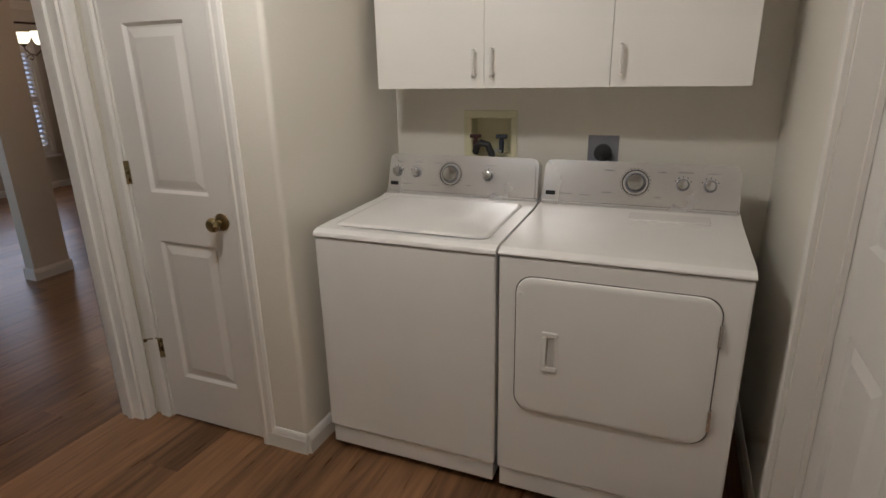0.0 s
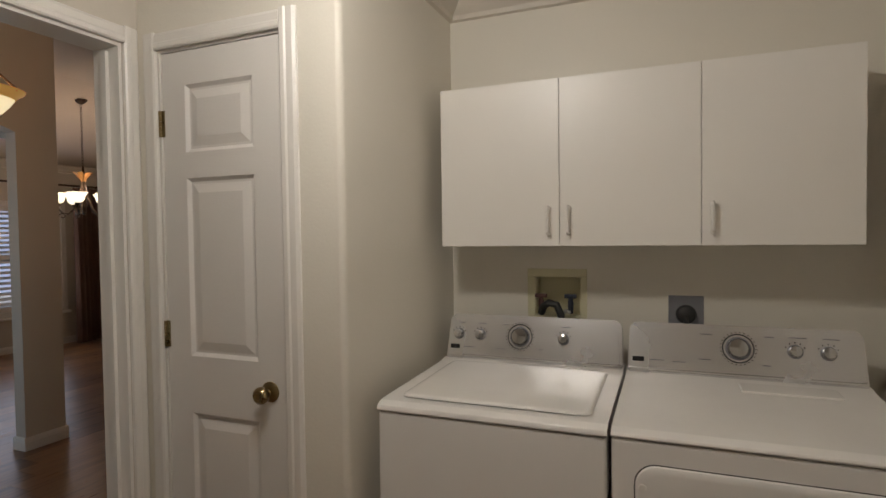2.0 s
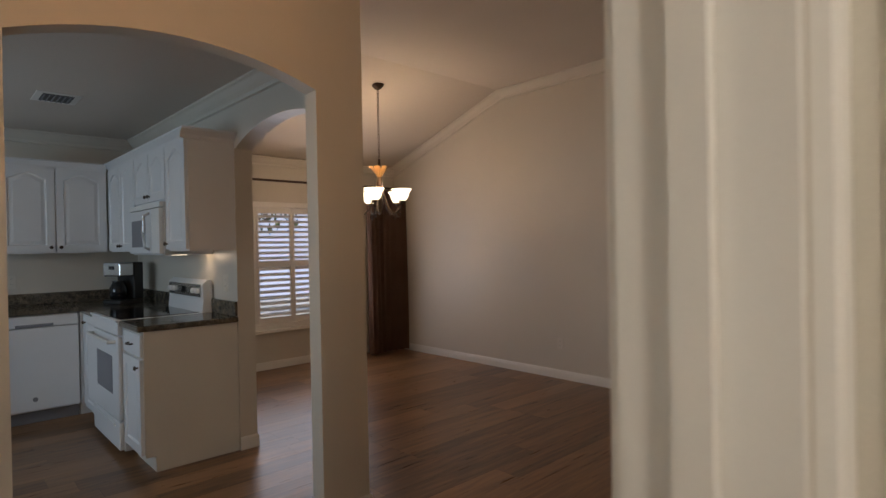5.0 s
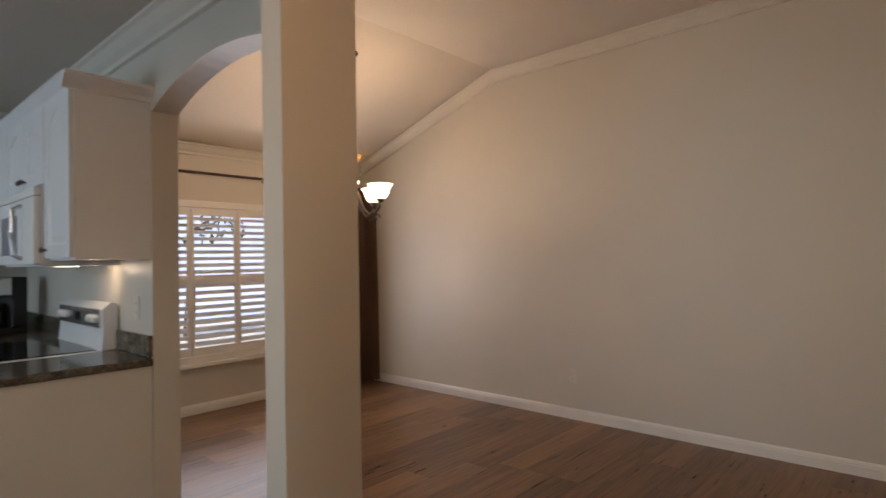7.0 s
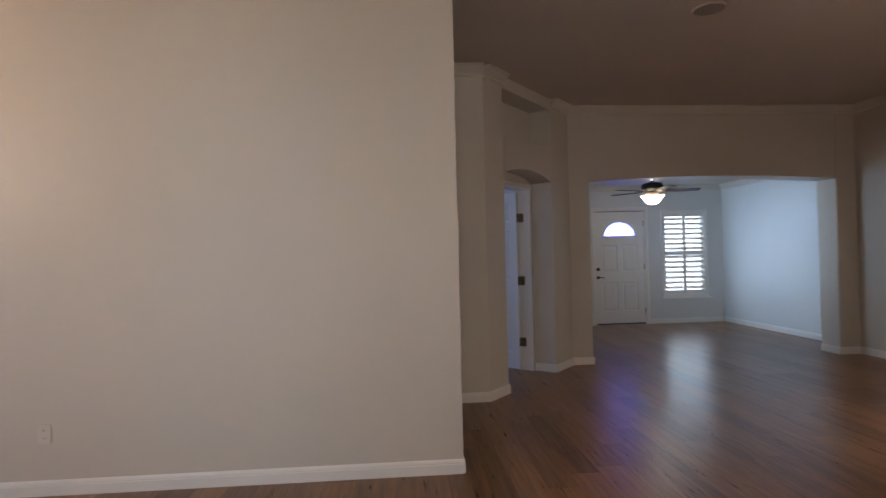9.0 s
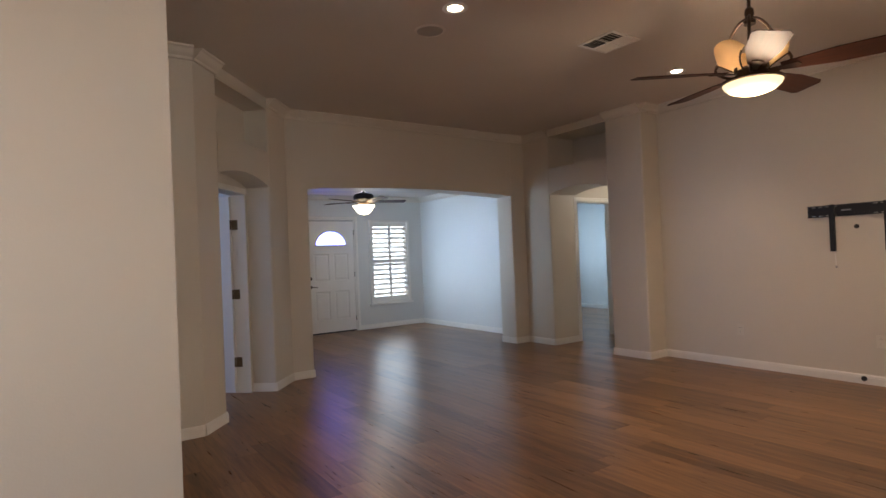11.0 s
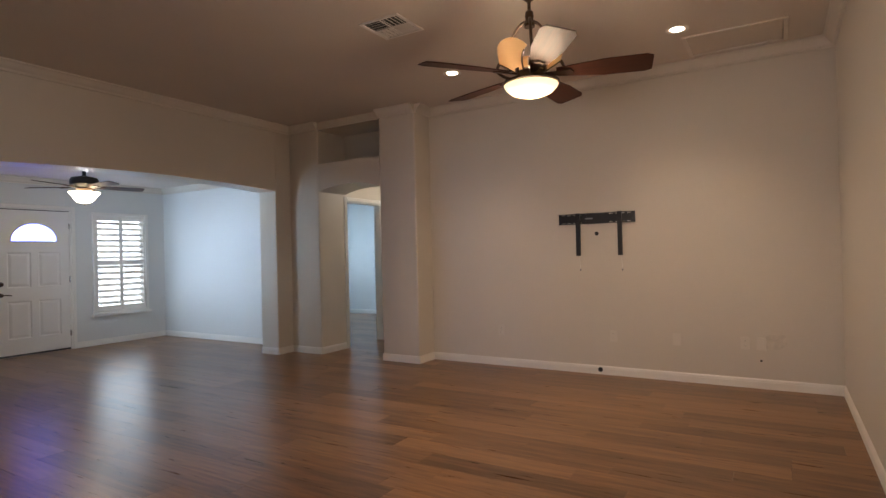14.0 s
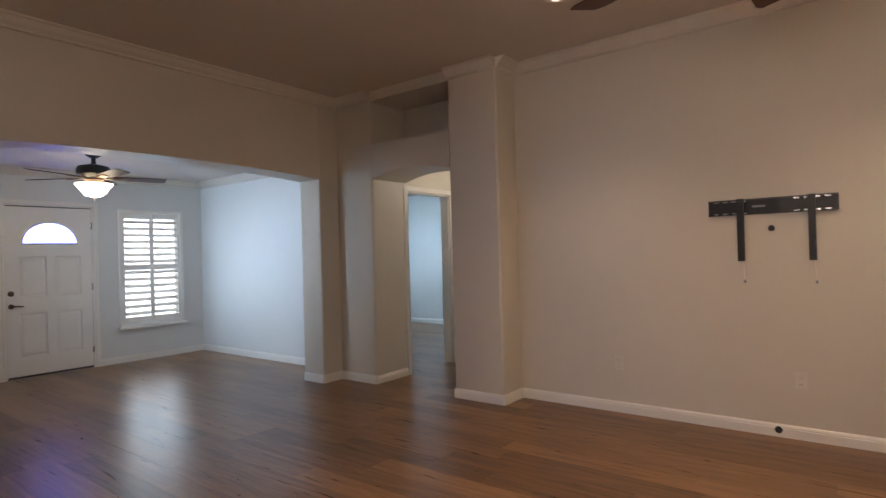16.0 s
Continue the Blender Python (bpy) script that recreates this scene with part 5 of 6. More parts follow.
part("canopy", turned([(0, 1.153), (0.07, 1.153), (0.066, 1.138), (0.03, 1.113), (0, 1.108)], 24), M_BRONZE, pend, smooth=True)
for k in range(3):
    a = 2 * math.pi * k / 3 + 0.5
    part("support_rod", rod([(0.03 * math.cos(a), 0.03 * math.sin(a), 0.30), (0.10 * math.cos(a), 0.10 * math.sin(a), 0.25), (0.198 * math.cos(a), 0.198 * math.sin(a), 0.160)], 0.005, 6), M_BRONZE, pend, smooth=True)

# ---- great room ----
def blade(bm, length, w0, w1, r0, m, thick=0.006):
    pts = [(r0, -w0 / 2), (r0 + length * 0.5, -w1 / 2 * 0.96), (r0 + length * 0.93, -w1 / 2), (r0 + length, -w1 / 2 * 0.75), (r0 + length, w1 / 2 * 0.8), (r0 + length * 0.93, w1 / 2), (r0 + length * 0.5, w1 / 2 * 0.96), (r0, w0 / 2)]
    return prism(bm, pts, -thick / 2, thick / 2, "z", m)


def fan_blades(ob, z, offset, r0, length, w0, w1, pitch, mat, iron):
    for k in range(5):
        a = radians(offset + 72 * k)
        m = Matrix.Rotation(a, 4, "Z") @ Matrix.Translation((0, 0, z)) @ Matrix.Rotation(radians(pitch), 4, "X")
        b = part("blade", blade(bmesh.new(), length, w0, w1, 0, Matrix.Identity(4)), mat, ob)
        b.matrix_local = m @ Matrix.Translation((r0, 0, 0))
        bm = prism(bmesh.new(), [(0.07, -0.016), (r0 + 0.02, -0.022), (r0 + 0.09, -0.035), (r0 + 0.11, 0), (r0 + 0.09, 0.035), (r0 + 0.02, 0.022), (0.07, 0.016)], -0.012, -0.005, "z")
        arm = part("blade_arm", bm, iron, ob)
        arm.matrix_local = m


def smooth_path(pts, steps=4):
    """Points along a smooth curve through the given ones."""
    out, n = [], len(pts)
    for i in range(n - 1):
        p0, p1, p2, p3 = pts[max(i - 1, 0)], pts[i], pts[i + 1], pts[min(i + 2, n - 1)]
        for k in range(steps):
            t = k / steps
            out.append(0.5 * (2 * p1 + (p2 - p0) * t + (2 * p0 - 5 * p1 + 4 * p2 - p3) * t * t + (3 * p1 - p0 - 3 * p2 + p3) * t ** 3))
    return out + [pts[-1]]


fan = thing("ceiling_fan", "bronze five-blade ceiling fan with mica uplight shades and lit bowl", "ceiling fan", Matrix.Translation((0.56, 4.93, 2.30)))
part("canopy", turned([(0, 0.75), (0.082, 0.75), (0.080, 0.735), (0.062, 0.695), (0.03, 0.665), (0.016, 0.655), (0, 0.655)], 24), M_BRONZE, fan, smooth=True)
part("downrod", turned([(0.011, 0.66), (0.011, 0.60), (0.026, 0.585), (0.030, 0.555), (0.022, 0.52), (0.036, 0.505), (0.036, 0.485), (0.0, 0.485)], 18), M_BRONZE, fan, smooth=True)
SHADE_AZ = 144.0
for k in range(3):
    a = radians(SHADE_AZ + 60 + 120 * k)
    d = Vector((math.cos(a), math.sin(a), 0))
    rib = smooth_path([d * r + Vector((0, 0, z)) for r, z in ((0.022, 0.53), (0.07, 0.515), (0.125, 0.46), (0.185, 0.36), (0.245, 0.285), (0.262, 0.25), (0.235, 0.215), (0.17, 0.175), (0.09, 0.15))])
    part("rib", rod(rib, 0.0105, 8), M_BRONZE, fan, smooth=True)
for k in range(3):
    a0 = SHADE_AZ + 120 * k
    bm = bmesh.new()
    grid = []
    for j in range(9):
        v = j / 8
        row = []
        for i in range(13):
            u = i / 6 - 1
            a = radians(a0) + u * radians(27 + 27 * v)
            r = 0.07 + 0.150 * math.sin(v * 1.35) + 0.012 * u * u
            row.append(bm.verts.new((r * math.cos(a), r * math.sin(a), 0.168 + 0.20 * v - (0.03 + 0.055 * v) * abs(u) ** 3 * v)))
        grid.append(row)
    for j in range(8):
        for i in range(12):
            bm.faces.new((grid[j][i], grid[j][i + 1], grid[j + 1][i + 1], grid[j + 1][i]))
    left = [r[0].co.copy() for r in grid[:7]]
    right = [r[-1].co.copy() for r in grid[:7]]
    foot = [v.co.copy() for v in grid[0]]
    bmesh.ops.solidify(bm, geom=bm.faces[:], thickness=0.003)
    sh = part("uplight_shade", bm, M_AMBER, fan, "cream amber mica panel glowing softly", True)
    part("rim", rod(list(reversed(left)) + foot[1:-1] + right, 0.006, 6), M_BRONZE, sh, smooth=True)
    c = Vector((math.cos(radians(a0)), math.sin(radians(a0)), 0))
    part("thumb_clip", cuboid(-0.006, 0.006, -0.016, 0.016, 0.165, 0.20, 0.002), M_BRONZE, sh).matrix_local = Matrix.Translation(c * 0.105) @ Matrix.Rotation(radians(a0), 4, "Z")
part("motor_hub", turned([(0, 0.20), (0.075, 0.20), (0.095, 0.18), (0.10, 0.14), (0.11, 0.125), (0.189, 0.115), (0.192, 0.100), (0.175, 0.095), (0, 0.095)], 36), M_BRONZE, fan, smooth=True)
part("candle_sockets", turned([(0, 0.20), (0.018, 0.20), (0.018, 0.28), (0.014, 0.285), (0, 0.285)], 14), M_PLASTIC, fan, smooth=True)
part("light_bowl", turned([(0.180, 0.095), (0.170, 0.074), (0.138, 0.046), (0.083, 0.026), (0.028, 0.018), (0, 0.018)], 36), M_FANBOWL, fan, "lit amber glass bowl", True)
fan_blades(fan, 0.168, 70, 0.17, 0.60, 0.10, 0.205, -12, M_BLADE, M_BRONZE)

ffan = thing("ceiling_fan", "dark five-blade ceiling fan with a lit frosted bell shade", "ceiling fan", Matrix.Translation((0.75, 11.05, 2.02)) @ Matrix.Diagonal((1.1, 1.1, 1, 1)))
part("canopy", turned([(0, 0.48), (0.075, 0.48), (0.07, 0.45), (0.03, 0.42), (0, 0.42)], 24), M_BLACK, ffan, smooth=True)
part("motor", turned([(0.02, 0.43), (0.02, 0.36), (0.06, 0.35), (0.13, 0.33), (0.145, 0.30), (0.145, 0.25), (0.12, 0.22), (0.08, 0.205), (0, 0.205)], 32), M_BLACK, ffan, smooth=True)
part("light_fitter", turned([(0.075, 0.205), (0.085, 0.19), (0.06, 0.165), (0.05, 0.14), (0, 0.14)], 24), M_BRONZE, ffan, smooth=True)
part("shade", turned([(0.16, 0.150), (0.155, 0.135), (0.125, 0.10), (0.105, 0.06), (0.07, 0.025), (0.02, 0.012), (0, 0.012)], 30), M_SHADE, ffan, "lit frosted bell shade", True)
part("finial", turned([(0, -0.02), (0.008, -0.012), (0.006, 0.0), (0.014, 0.012), (0, 0.014)], 12), M_BRONZE, ffan, smooth=True)
fan_blades(ffan, 0.215, -17, 0.16, 0.46, 0.10, 0.13, -12, M_BLADE, M_BRONZE)

for x, y in CANS:
    can = thing("recessed_light", "lit recessed ceiling light with white trim ring", "recessed light", Matrix.Translation((x, y, H_GREAT)), "recessed ceiling lights")
    part("trim_ring", turned([(0.052, -0.001), (0.088, -0.001), (0.090, -0.005), (0.074, -0.010), (0.054, -0.004), (0.052, -0.001)], 28), M_PLASTIC, can, smooth=True)
    part("lens", turned([(0, -0.002), (0.053, -0.002), (0.046, -0.005), (0, -0.006)], 24), M_CAN, can, "glowing lens", True)
speaker = thing("ceiling_speaker", "round grey flush ceiling speaker grille", "speaker", Matrix.Translation((-0.88, 6.58, H_GREAT)))
part("grille", turned([(0, -0.010), (0.095, -0.009), (0.10, -0.004), (0.10, 0)], 32), material("speaker_grille", (0.36, 0.32, 0.28), 0.7, grain=0.25, grain_scale=700), speaker, smooth=True)
part("ring", turned([(0.10, 0), (0.118, 0), (0.115, -0.008), (0.102, -0.009), (0.10, 0)], 32), M_CEIL, speaker, smooth=True)
vent = thing("ceiling_vent", "white louvred ceiling air vent with dark slots", "vent", Matrix.Translation((0.55, 6.06, H_GREAT)))
bm = cuboid(-0.18, 0.18, -0.18, -0.155, -0.012, 0, 0.003)
box(bm, -0.18, 0.18, 0.155, 0.18, -0.012, 0, 0.003)
box(bm, -0.18, -0.155, -0.155, 0.155, -0.012, 0, 0.003)
box(bm, 0.155, 0.18, -0.155, 0.155, -0.012, 0, 0.003)
box(bm, -0.004, 0.004, -0.155, 0.155, -0.011, -0.003)
box(bm, -0.155, 0.155, -0.004, 0.004, -0.011, -0.003)
part("frame", bm, M_PLASTIC, vent)
part("backing", cuboid(-0.155, 0.155, -0.155, 0.155, -0.003, -0.001), M_BLACK, vent)
for q in range(4):
    for k in range(4):
        c = 0.024 + 0.036 * k
        s = part("slat", solid([(c - 0.011, -0.004), (c + 0.009, -0.013), (c + 0.011, -0.0115), (c - 0.009, -0.003)], 0.006, 0.152, "x"), M_PLASTIC, vent)
        s.matrix_local = Matrix.Rotation(q * math.pi / 2, 4, "Z")

hatch = thing("attic_hatch", "flush painted attic hatch panel with slim trim in the ceiling", "ceiling hatch", Matrix.Translation((2.38, 3.815, H_GREAT)))
part("hatch_panel", cuboid(-0.235, 0.235, -0.345, 0.345, -0.006, 0.0, 0.002), M_CEIL, hatch)
bm = cuboid(-0.27, 0.27, -0.385, -0.349, -0.014, 0.0, 0.003)
box(bm, -0.27, 0.27, 0.349, 0.385, -0.014, 0.0, 0.003)
box(bm, -0.27, -0.239, -0.349, 0.349, -0.014, 0.0, 0.003)
box(bm, 0.239, 0.27, -0.349, 0.349, -0.014, 0.0, 0.003)
part("hatch_trim", bm, M_CROWN, hatch, "slim painted trim")

tv = thing("tv_wall_mount", "black steel television wall mount with two hanging arms", "tv mount", Matrix.Translation((2.825, 5.16, 1.61)) @ Matrix.Rotation(-math.pi / 2, 4, "Z"))
bm = cuboid(-0.395, 0.395, -0.010, -0.002, 0.036, 0.056)
box(bm, -0.395, 0.395, -0.010, -0.002, -0.056, -0.036)
box(bm, -0.395, -0.37, -0.010, -0.002, -0.036, 0.036)
box(bm, 0.37, 0.395, -0.010, -0.002, -0.036, 0.036)
box(bm, -0.37, 0.37, -0.012, -0.002, -0.036, 0.036)
box(bm, -0.395, 0.395, -0.028, -0.010, 0.050, 0.056)
box(bm, -0.395, 0.395, -0.028, -0.010, -0.056, -0.050)
part("rail", bm, M_BLACK, tv)
for x in (-0.36, -0.30, -0.24, -0.18, 0.14, 0.20, 0.26, 0.32):
    for z in (-0.043, 0.043):
        part("slot", cuboid(x, x + 0.035, -0.0115, -0.0095, z - 0.004, z + 0.004), M_STEEL, tv, "pale slot in the rail")
for x in (-0.185, 0.245):
    bm = cuboid(x - 0.022, x + 0.022, -0.034, -0.030, -0.385, 0.06)
    box(bm, x - 0.022, x - 0.018, -0.030, -0.012, -0.385, 0.06)
    box(bm, x + 0.018, x + 0.022, -0.030, -0.012, -0.385, 0.06)
    arm = part("arm", bm, M_BLACK, tv)
    part("pull_cord", rod([(x + 0.012, -0.025, -0.385), (x + 0.014, -0.02, -0.46), (x + 0.016, -0.015, -0.525)], 0.0025, 6), M_PLASTIC, arm, "thin white pull cord")
    part("cord_end", turned([(0, -0.012), (0.007, -0.008), (0.007, 0.008), (0, 0.012)], 10, Matrix.Translation((x + 0.016, -0.015, -0.532))), M_GREY, arm, smooth=True)
part("badge", cuboid(-0.11, -0.03, -0.0135, -0.0115, -0.006, 0.008), M_GREY, tv)
for y, z, r in ((5.156, 1.452, 0.021), (5.15, 0.050, 0.024), (3.703, 0.250, 0.010)):
    hole = thing("cable_hole", "black round cable pass-through in the wall", "cable hole", Matrix.Translation((2.812 if z < 0.1 else 2.825, y, z)) @ Matrix.Rotation(-math.pi / 2, 4, "Y"), "cable pass-throughs")
    part("grommet", turned([(r * 0.7, 0.0005), (r, 0.0005), (r, 0.004), (r * 0.75, 0.005), (r * 0.7, 0.0005)], 20), M_BLACK, hole, smooth=True)
    part("plug", turned([(0, 0.0012), (r * 0.72, 0.0012), (r * 0.72, 0.002), (0, 0.002)], 20), M_RUBBER, hole)
east = Matrix.Rotation(-math.pi / 2, 4, "Z")
for y in (6.27, 5.01, 3.83):
    wall_plate("wall_outlet", Matrix.Translation((2.825, y, 0.40)) @ east, "beige-white wall outlet low on the wall")
for y in (4.41, 3.70):
    wall_plate("cable_plate", Matrix.Translation((2.825, y, 0.40)) @ east, "beige-white cable wall plate low on the wall", "switch")
patch = thing("wall_patch", "unpainted plaster patch low on the wall", "wall patch", Matrix.Translation((2.825, 3.60, 0.43)) @ east)
part("plaster", solid([(-0.11, -0.06, 0.02), (0.03, -0.075, 0.02), (0.10, -0.03, 0.02), (0.09, 0.06, 0.02), (-0.05, 0.055, 0.02)], -0.0012, -0.0002, "y"), material("plaster_patch", (0.59, 0.54, 0.465), 0.8, spots=0.12, scale=20), patch)
wall_plate("wall_outlet", Matrix.Translation((-5.20, 6.18, 0.355)), "beige-white wall outlet low on the long wall")

skirting([(-7.87, 3.17, -7.87, 6.18), (-7.87, 6.18, -2.765, 6.18), (-2.765, 6.18, -2.765, 6.33), (-5.2, 7.79, -2.34, 7.79), (-1.115, 9.24, -0.865, 9.24), (-0.865, 9.24, -0.865, 9.55),
          (2.238, 9.55, 2.238, 9.24), (2.238, 9.24, 2.5, 9.24), (2.5, 9.24, 2.5, 8.72), (2.5, 8.72, 2.985, 8.72), (2.5, 7.707, 2.5, 7.18), (2.5, 7.18, 2.825, 7.18), (2.825, 7.18, 2.825, 3.09), (2.825, 3.09, -2.11, 3.09), (-2.11, 3.09, -2.11, 1.95),
          (-5.61, 3.17, -7.87, 3.17), (-5.61, 3.05, -5.61, 3.17), (-4.268, 2.879, -4.268, 3.173), (-4.37, 3.173, -4.37, 2.879), (-4.37, 2.892, -4.268, 2.892), (-4.268, 3.16, -4.37, 3.16), (-4.268, -1.2, -4.268, 1.713), (-4.268, 1.70, -4.37, 1.70),
          (4.08, 8.72, 4.08, 7.707), (4.08, 7.707, 2.5, 7.707)], "baseboard_great")


def diag_point(s, d, z=0.0):
    return DIAG @ Vector((s, d, z))


def diag_run(s0, d0, s1, d1):
    a, b = diag_point(s0, d0), diag_point(s1, d1)
    return (a.x, a.y, b.x, b.y)


skirting([diag_run(0, 0, D0, 0), diag_run(D0, 0, D0, DD), diag_run(D1, DD, D1, 0), diag_run(D1, 0, DIAG_LEN, 0)], "baseboard_diagonal")
skirting([(-1.3, 12.585, 0.31, 12.585), (1.35, 12.585, 2.775, 12.585), (2.775, 12.585, 2.775, 9.55), (2.775, 9.55, 2.238, 9.55)], "baseboard_front")
skirting([(3.9, 12.48, 6.75, 12.48), (6.75, 12.48, 6.75, 8.84)], "baseboard_bedroom")
HG = H_GREAT
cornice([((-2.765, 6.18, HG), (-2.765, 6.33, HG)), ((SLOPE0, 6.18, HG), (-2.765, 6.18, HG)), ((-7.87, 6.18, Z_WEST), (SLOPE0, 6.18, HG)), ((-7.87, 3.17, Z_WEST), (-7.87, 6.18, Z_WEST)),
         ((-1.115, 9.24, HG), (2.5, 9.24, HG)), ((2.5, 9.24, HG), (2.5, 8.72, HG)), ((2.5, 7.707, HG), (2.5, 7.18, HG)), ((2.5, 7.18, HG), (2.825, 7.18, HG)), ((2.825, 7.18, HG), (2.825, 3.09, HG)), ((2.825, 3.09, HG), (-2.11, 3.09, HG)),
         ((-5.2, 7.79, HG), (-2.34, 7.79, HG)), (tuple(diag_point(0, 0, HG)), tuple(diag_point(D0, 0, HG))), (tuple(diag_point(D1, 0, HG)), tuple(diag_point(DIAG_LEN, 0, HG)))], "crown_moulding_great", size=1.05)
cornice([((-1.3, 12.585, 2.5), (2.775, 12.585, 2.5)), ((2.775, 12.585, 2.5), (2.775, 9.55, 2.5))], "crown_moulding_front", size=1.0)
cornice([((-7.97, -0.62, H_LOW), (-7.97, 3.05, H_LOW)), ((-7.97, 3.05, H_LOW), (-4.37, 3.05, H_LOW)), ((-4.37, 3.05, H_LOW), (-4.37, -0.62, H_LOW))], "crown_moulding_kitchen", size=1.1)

# ---- front room ----
SIX = lambda w: [(a, b, c, d) for a, b in ((0.12, w / 2 - 0.045), (w / 2 + 0.045, w - 0.12)) for c, d in ((0.22, 0.74), (0.93, 1.42))]
front = thing("front_door", "closed white front door with a half-round fanlight", "door", Matrix.Translation((0.378, 12.60, 0.022)))
panel_door(front, 0.906, 2.028, 0.044, SIX(0.906), M_DOOR, False)
lunette = [(0.175, 1.585), (0.73, 1.585)] + [(0.4525 + 0.2775 * math.cos(math.pi * k / 20), 1.585 + 0.235 * math.sin(math.pi * k / 20)) for k in range(1, 20)]
part("fanlight_frame", nest(bmesh.new(), lunette, ((-0.022, 0.0), (-0.020, -0.010), (-0.004, -0.012), (0.0, -0.003)), y0=0), M_TRIM, front)
# no see-through glass: daylight is put into the pane as blue emission
part("fanlight", nest(bmesh.new(), lunette, ((0.0, -0.0036), (0.01, -0.0042)), y0=0), glow("daylit_fanlight", (0.14, 0.18, 1.0), 10.0), front, "bright daylit half-round glass")
for z in (0.22, 1.02, 1.80):
    hinge(front, 0.912, z, -0.002, M_STEEL, -1)
# dark strip stands in for the shaded gap above the leaf
part("top_gap_strip", cuboid(0.002, 0.904, -0.007, -0.002, 2.016, 2.026), M_RUBBER, front, "dark strip drawn as the gap over the door")
part("door_sweep", cuboid(0.002, 0.904, -0.012, -0.001, -0.018, 0.006, 0.002), M_RUBBER, front, "dark rubber door sweep")
mk = Matrix.Translation((0.045, 0, 0.985)) @ Matrix.Rotation(math.pi / 2, 4, "X")
part("deadbolt", turned([(0, 0), (0.032, 0), (0.032, 0.010), (0.02, 0.018), (0, 0.02)], 22, mk), M_BRONZE, front, "dark bronze deadbolt", True)
bm = turned([(0, 0), (0.030, 0), (0.030, 0.008), (0.012, 0.014), (0.011, 0.045), (0, 0.045)], 22, Matrix.Translation((0.045, 0, 0.835)) @ Matrix.Rotation(math.pi / 2, 4, "X"))
tube(bm, [(0.045, -0.045, 0.835), (0.08, -0.05, 0.838), (0.13, -0.048, 0.832), (0.155, -0.045, 0.828)], 0.008, 8)
part("lever_handle", bm, M_BRONZE, front, "dark bronze lever handle", True)
bm = cuboid(0.342, 0.374, 12.588, 12.70, 0, 2.056)
box(bm, 1.288, 1.319, 12.588, 12.70, 0, 2.056)
box(bm, 0.374, 1.288, 12.588, 12.70, 2.052, 2.059)
box(bm, 0.374, 1.288, 12.655, 12.70, 0.0, 0.02)
structure("trim_front_door_jamb", bm, M_TRIM, "white painted front door jamb", "trim")
casing("trim_front_door", Matrix.Translation((0.355, 12.585, 0)), 0.955, 2.066, w=0.055)
shutter_window(Matrix.Translation((1.60, 12.562, 0.475)), 0.865, 1.575, 2, 0.80, "white plantation shutters with bright daylight between open louvres", tilt=34, frame_w=0.045, rail=0.075, gap=0.055, pitch=0.088, half=0.042)

# ---- bedroom doors ----
bed_m = Matrix.Translation(diag_point(1.363, DD + 0.150, 0.012)) @ Matrix.Rotation(radians(133), 4, "Z")
bed = thing("bedroom_door", "white six-panel bedroom door standing open", "door", bed_m)
panel_door(bed, 0.76, 2.02, 0.035, [(a, b, c, d) for a, b in ((0.10, 0.335), (0.425, 0.66)) for c, d in ((0.19, 0.80), (1.02, 1.59), (1.69, 1.91))], M_DOOR, True)
for z in (0.32, 1.02, 1.74):
    bm = prism(bmesh.new(), [(1.3635, DD + 0.085), (1.3655, DD + 0.085), (1.3655, DD + 0.148), (1.3635, DD + 0.148)], z - 0.05, z + 0.05, m=bed_m.inverted() @ DIAG)
    box(bm, -0.002, -0.0003, 0.003, 0.033, z - 0.062, z + 0.038)
    part("hinge", bm, M_HINGE, bed, "aged bronze butt hinge")
casing("trim_bedroom_west", DIAG @ Matrix.Translation((0.60, DD, 0)), 0.78, 2.05, right=False)
bm = prism(bmesh.new(), [(1.366, DD + 0.001), (1.379, DD + 0.001), (1.379, DD + 0.159), (1.366, DD + 0.159)], 0, 2.048, m=DIAG)
structure("trim_bedroom_west_jamb", bm, M_TRIM, "white painted door jamb", "trim")
casing("trim_bedroom_east", Matrix.Translation((3.05, 8.72, 0)), 0.78, 2.05)
bm = cuboid(3.052, 3.066, 8.722, 8.838, 0, 2.035)
box(bm, 3.814, 3.828, 8.722, 8.838, 0, 2.035)
box(bm, 3.052, 3.828, 8.722, 8.838, 2.036, 2.049)
box(bm, 3.813, 3.8145, 8.755, 8.785, 0.93, 0.99)
structure("trim_bedroom_east_jamb", bm, M_TRIM, "white painted door jamb", "trim")
bvent = thing("ceiling_vent", "white bedroom ceiling air vent", "vent", Matrix.Translation((5.6, 11.2, 2.5)))
part("frame", cuboid(-0.2, 0.2, -0.12, 0.12, -0.012, 0.0, 0.003), M_PLASTIC, bvent)
for k in range(5):
    part("slat", cuboid(-0.17, 0.17, -0.085 + 0.035 * k, -0.07 + 0.035 * k, -0.016, -0.011), M_GREY, bvent)
bm = cuboid(-1.38, -1.34, FW0, FW0 + 0.05, 0.9, 2.1)
box(bm, -1.38, -1.34, FW1 - 0.05, FW1, 0.9, 2.1)
box(bm, -1.38, -1.34, FW0 + 0.05, FW1 - 0.05, 0.9, 0.95)
box(bm, -1.38, -1.34, FW0 + 0.05, FW1 - 0.05, 2.05, 2.1)
structure("window_6", bm, M_PLASTIC, "white framed front room window", "window")
bm = cuboid(-5.28, -5.24, BW0, BW0 + 0.05, 0.8, 2.1)
box(bm, -5.28, -5.24, BW1 - 0.05, BW1, 0.8, 2.1)
box(bm, -5.28, -5.24, BW0 + 0.05, BW1 - 0.05, 0.8, 0.85)
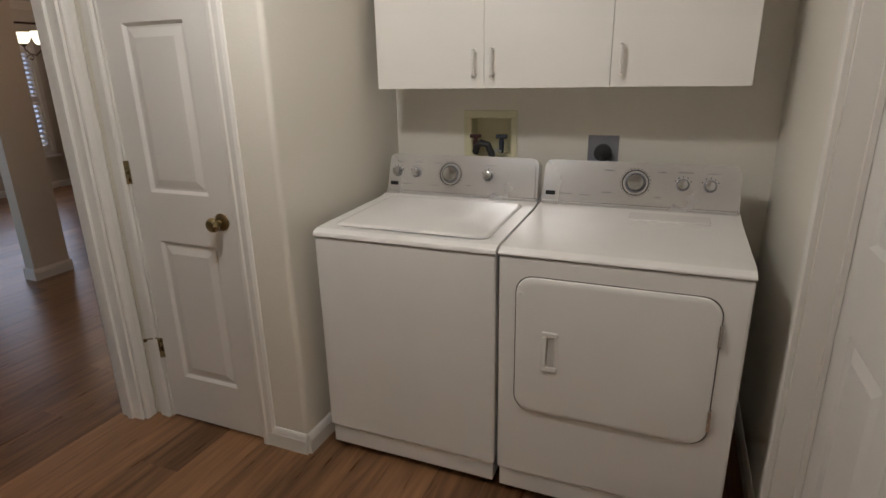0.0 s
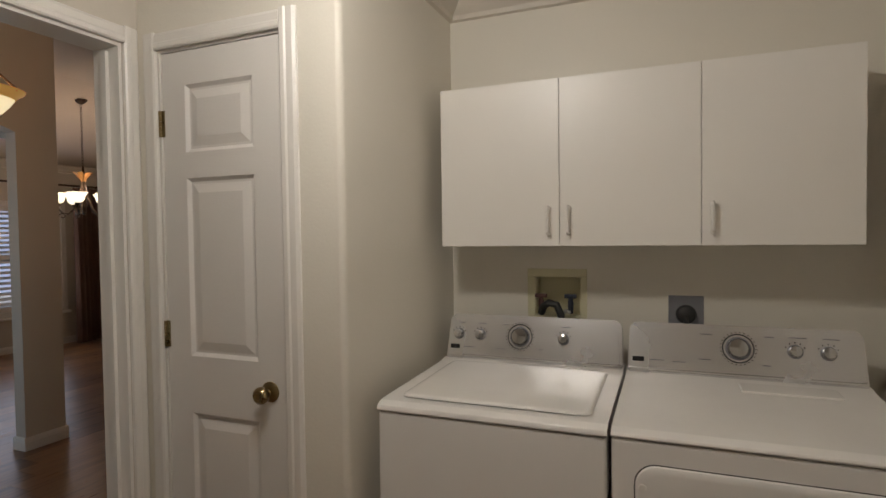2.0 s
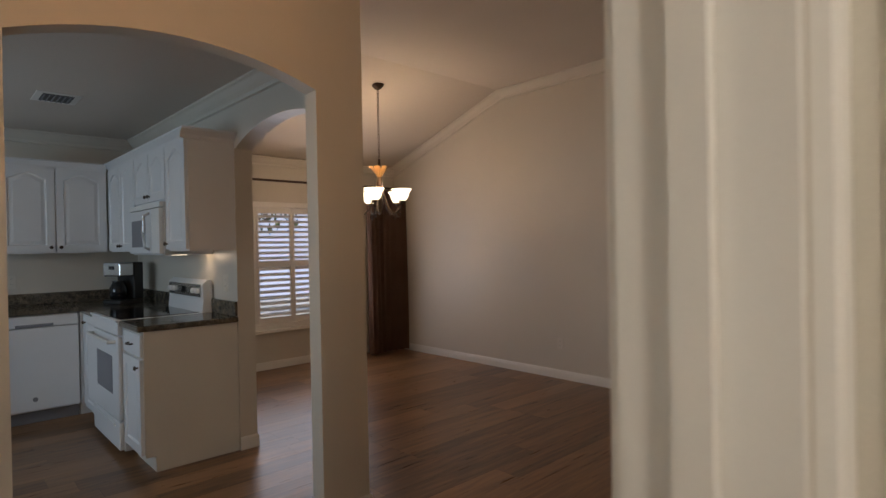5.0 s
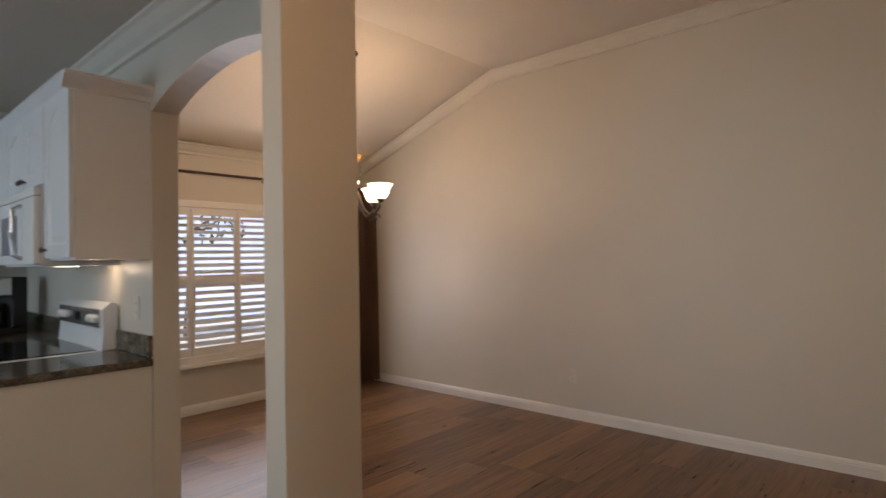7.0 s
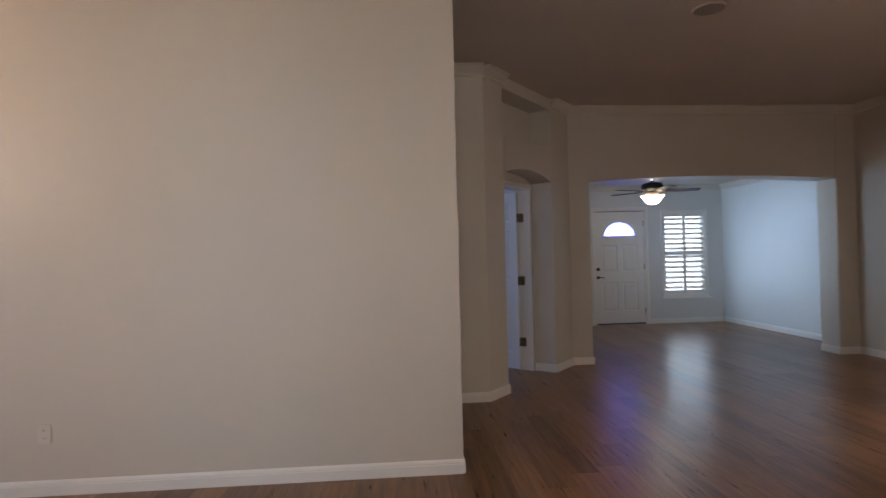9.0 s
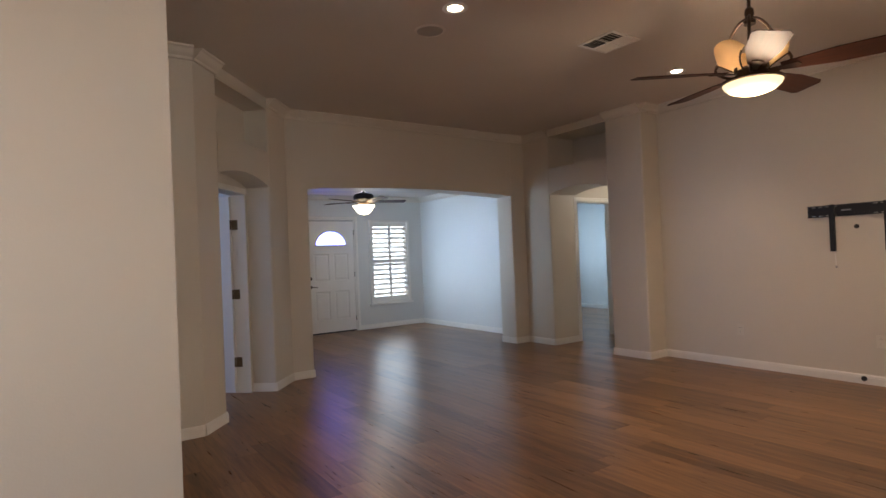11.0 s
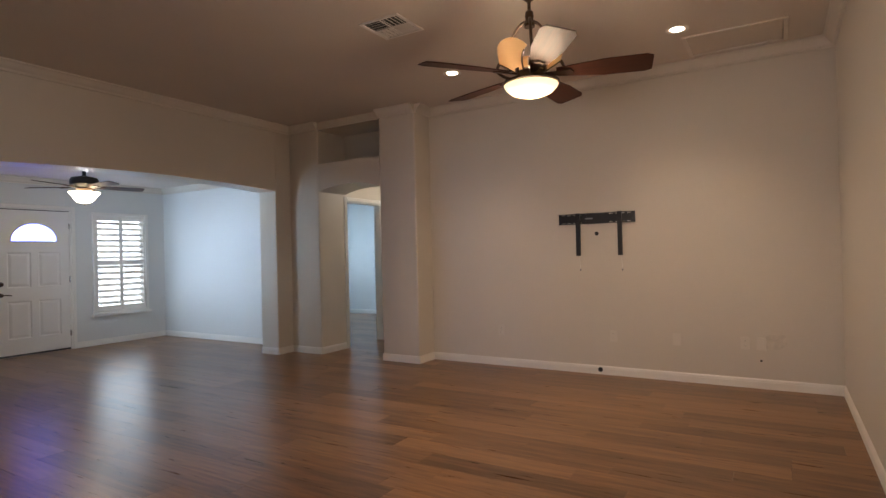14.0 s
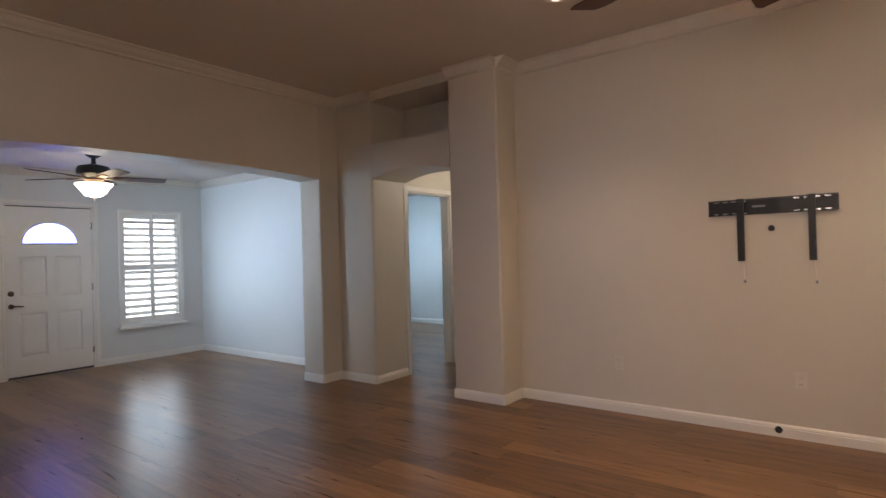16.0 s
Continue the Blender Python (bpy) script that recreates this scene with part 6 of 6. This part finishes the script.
box(bm, -5.28, -5.24, BW0 + 0.05, BW1 - 0.05, 2.05, 2.1)
structure("window_5", bm, M_PLASTIC, "white framed bedroom window", "window")
for nm, x0, x1 in (("window_4", 4.2, 5.9),):
    bm = cuboid(x0, x0 + 0.05, 12.52, 12.56, 0.8, 2.1)
    box(bm, x1 - 0.05, x1, 12.52, 12.56, 0.8, 2.1)
    box(bm, x0 + 0.05, x1 - 0.05, 12.52, 12.56, 0.8, 0.85)
    box(bm, x0 + 0.05, x1 - 0.05, 12.52, 12.56, 2.05, 2.1)
    box(bm, x0 + 0.05, x1 - 0.05, 12.525, 12.555, 1.43, 1.47)
    structure(nm, bm, M_PLASTIC, "white framed bedroom window", "window")


# ---- outside ----
def tree(m, height, spread, seed):
    rng = random.Random(seed)
    ob = thing("tree", "leafy garden tree outside the window", "tree", m, "garden trees")
    bm = tube(bmesh.new(), [(0, 0, 0), (0.05, 0.03, height * 0.25), (-0.04, 0.06, height * 0.55), (0.02, 0, height * 0.85)], [0.12, 0.09, 0.06, 0.02], 8)
    tips = []
    for k in range(9):
        a, z = rng.uniform(0, 6.28), height * rng.uniform(0.55, 0.85)
        e = Vector((math.cos(a) * spread * rng.uniform(0.5, 1), math.sin(a) * spread * rng.uniform(0.5, 1), z + height * rng.uniform(0.05, 0.25)))
        tube(bm, [(0, 0, z), e * 0.5 + Vector((0, 0, z * 0.45)), e], [0.04, 0.025, 0.008], 6)
        tips.append(e)
    part("trunk", bm, M_BARK, ob, smooth=True)
    bm = bmesh.new()
    for k in range(520):
        c = rng.choice(tips) + Vector((rng.gauss(0, 0.35), rng.gauss(0, 0.35), rng.gauss(0, 0.28))) * spread * 0.6
        r = Euler((rng.uniform(0, 6.3), rng.uniform(0, 6.3), rng.uniform(0, 6.3))).to_matrix()
        s = rng.uniform(0.08, 0.17)
        q = [c + r @ Vector(p) * s for p in ((-1, 0, 0), (0, -0.45, 0.1), (1, 0, 0), (0, 0.45, 0.1))]
        bm.faces.new([bm.verts.new(p) for p in q])
    part("crown", bm, M_LEAF, ob)
    return ob


tree(Matrix.Translation((-13.5, 3.6, -0.12)), 4.0, 1.6, 5)
tree(Matrix.Translation((-13.4, 6.6, -0.12)), 3.6, 1.3, 8)

# ---- floor planks ----
PW, PL = 0.185, 1.22
plank = bmesh.new()
box(plank, -PL / 2 + 0.0004, PL / 2 - 0.0004, -PW / 2 + 0.0004, PW / 2 - 0.0004, -0.004, 0.0)
top = [e for e in plank.edges if all(abs(v.co.z) < 1e-6 for v in e.verts)]
bmesh.ops.bevel(plank, geom=top, offset=0.0004, segments=1, affect="EDGES")
plank_mesh = bpy.data.meshes.new("plank")
plank.to_mesh(plank_mesh)
plank.free()
plank_mesh.materials.append(M_FLOOR)
floor_ob = bpy.data.objects["floor"]
rng = random.Random(4)
cells = []
nx = int((6.87 + 8.05) / PW) + 1
for i in range(nx):
    x = -8.05 + PW * (i + 0.5)
    y = -1.32 - rng.uniform(0, PL)
    while y < 12.72:
        cells.append((x, y + PL / 2))
        y += PL
near = sorted((c for c in cells if -4.2 < c[0] < 2.9 and 0.9 < c[1] < 9.2), key=lambda c: min((c[0] + 0.6) ** 2 * 0.8 + (c[1] - 5.6) ** 2, (c[0] + 1.6) ** 2 + (c[1] - 1.5) ** 2))[:300]
chosen = set(near)
for x, y in near:
    ob = new("plank", plank_mesh)
    ob.parent = floor_ob
    ob.matrix_local = pose(x, y, 0, 0, 0, 90)
vs, fs = [], []
for x, y in cells:
    if (x, y) in chosen or y - PL / 2 > 12.72:
        continue
    k = len(vs)
    y0, y1 = max(y - PL / 2, -1.32), min(y + PL / 2, 12.72)
    if y1 - y0 < 0.02:
        continue
    a, b = (y1 - y0) / 2 - 0.0004, PW / 2 - 0.0004
    c, d = a - 0.0004, b - 0.0004
    cx, cy = (y0 + y1) / 2, -x
    vs += [(cx - a, cy - b, -0.0004), (cx + a, cy - b, -0.0004), (cx + a, cy + b, -0.0004), (cx - a, cy + b, -0.0004), (cx - c, cy - d, 0), (cx + c, cy - d, 0), (cx + c, cy + d, 0), (cx - c, cy + d, 0)]
    fs += [(k + 4, k + 5, k + 6, k + 7), (k, k + 1, k + 5, k + 4), (k + 1, k + 2, k + 6, k + 5), (k + 2, k + 3, k + 7, k + 6), (k + 3, k, k + 4, k + 7)]
me = bpy.data.meshes.new("planks_beyond")
me.from_pydata(vs, [], fs)
me.materials.append(M_FLOOR)
rest = tagged(new("planks_beyond", me), "warm brown wood-look floor planks", kind="stuff")
rest.parent = floor_ob
rest.matrix_local = pose(0, 0, 0, 0, 0, 90)
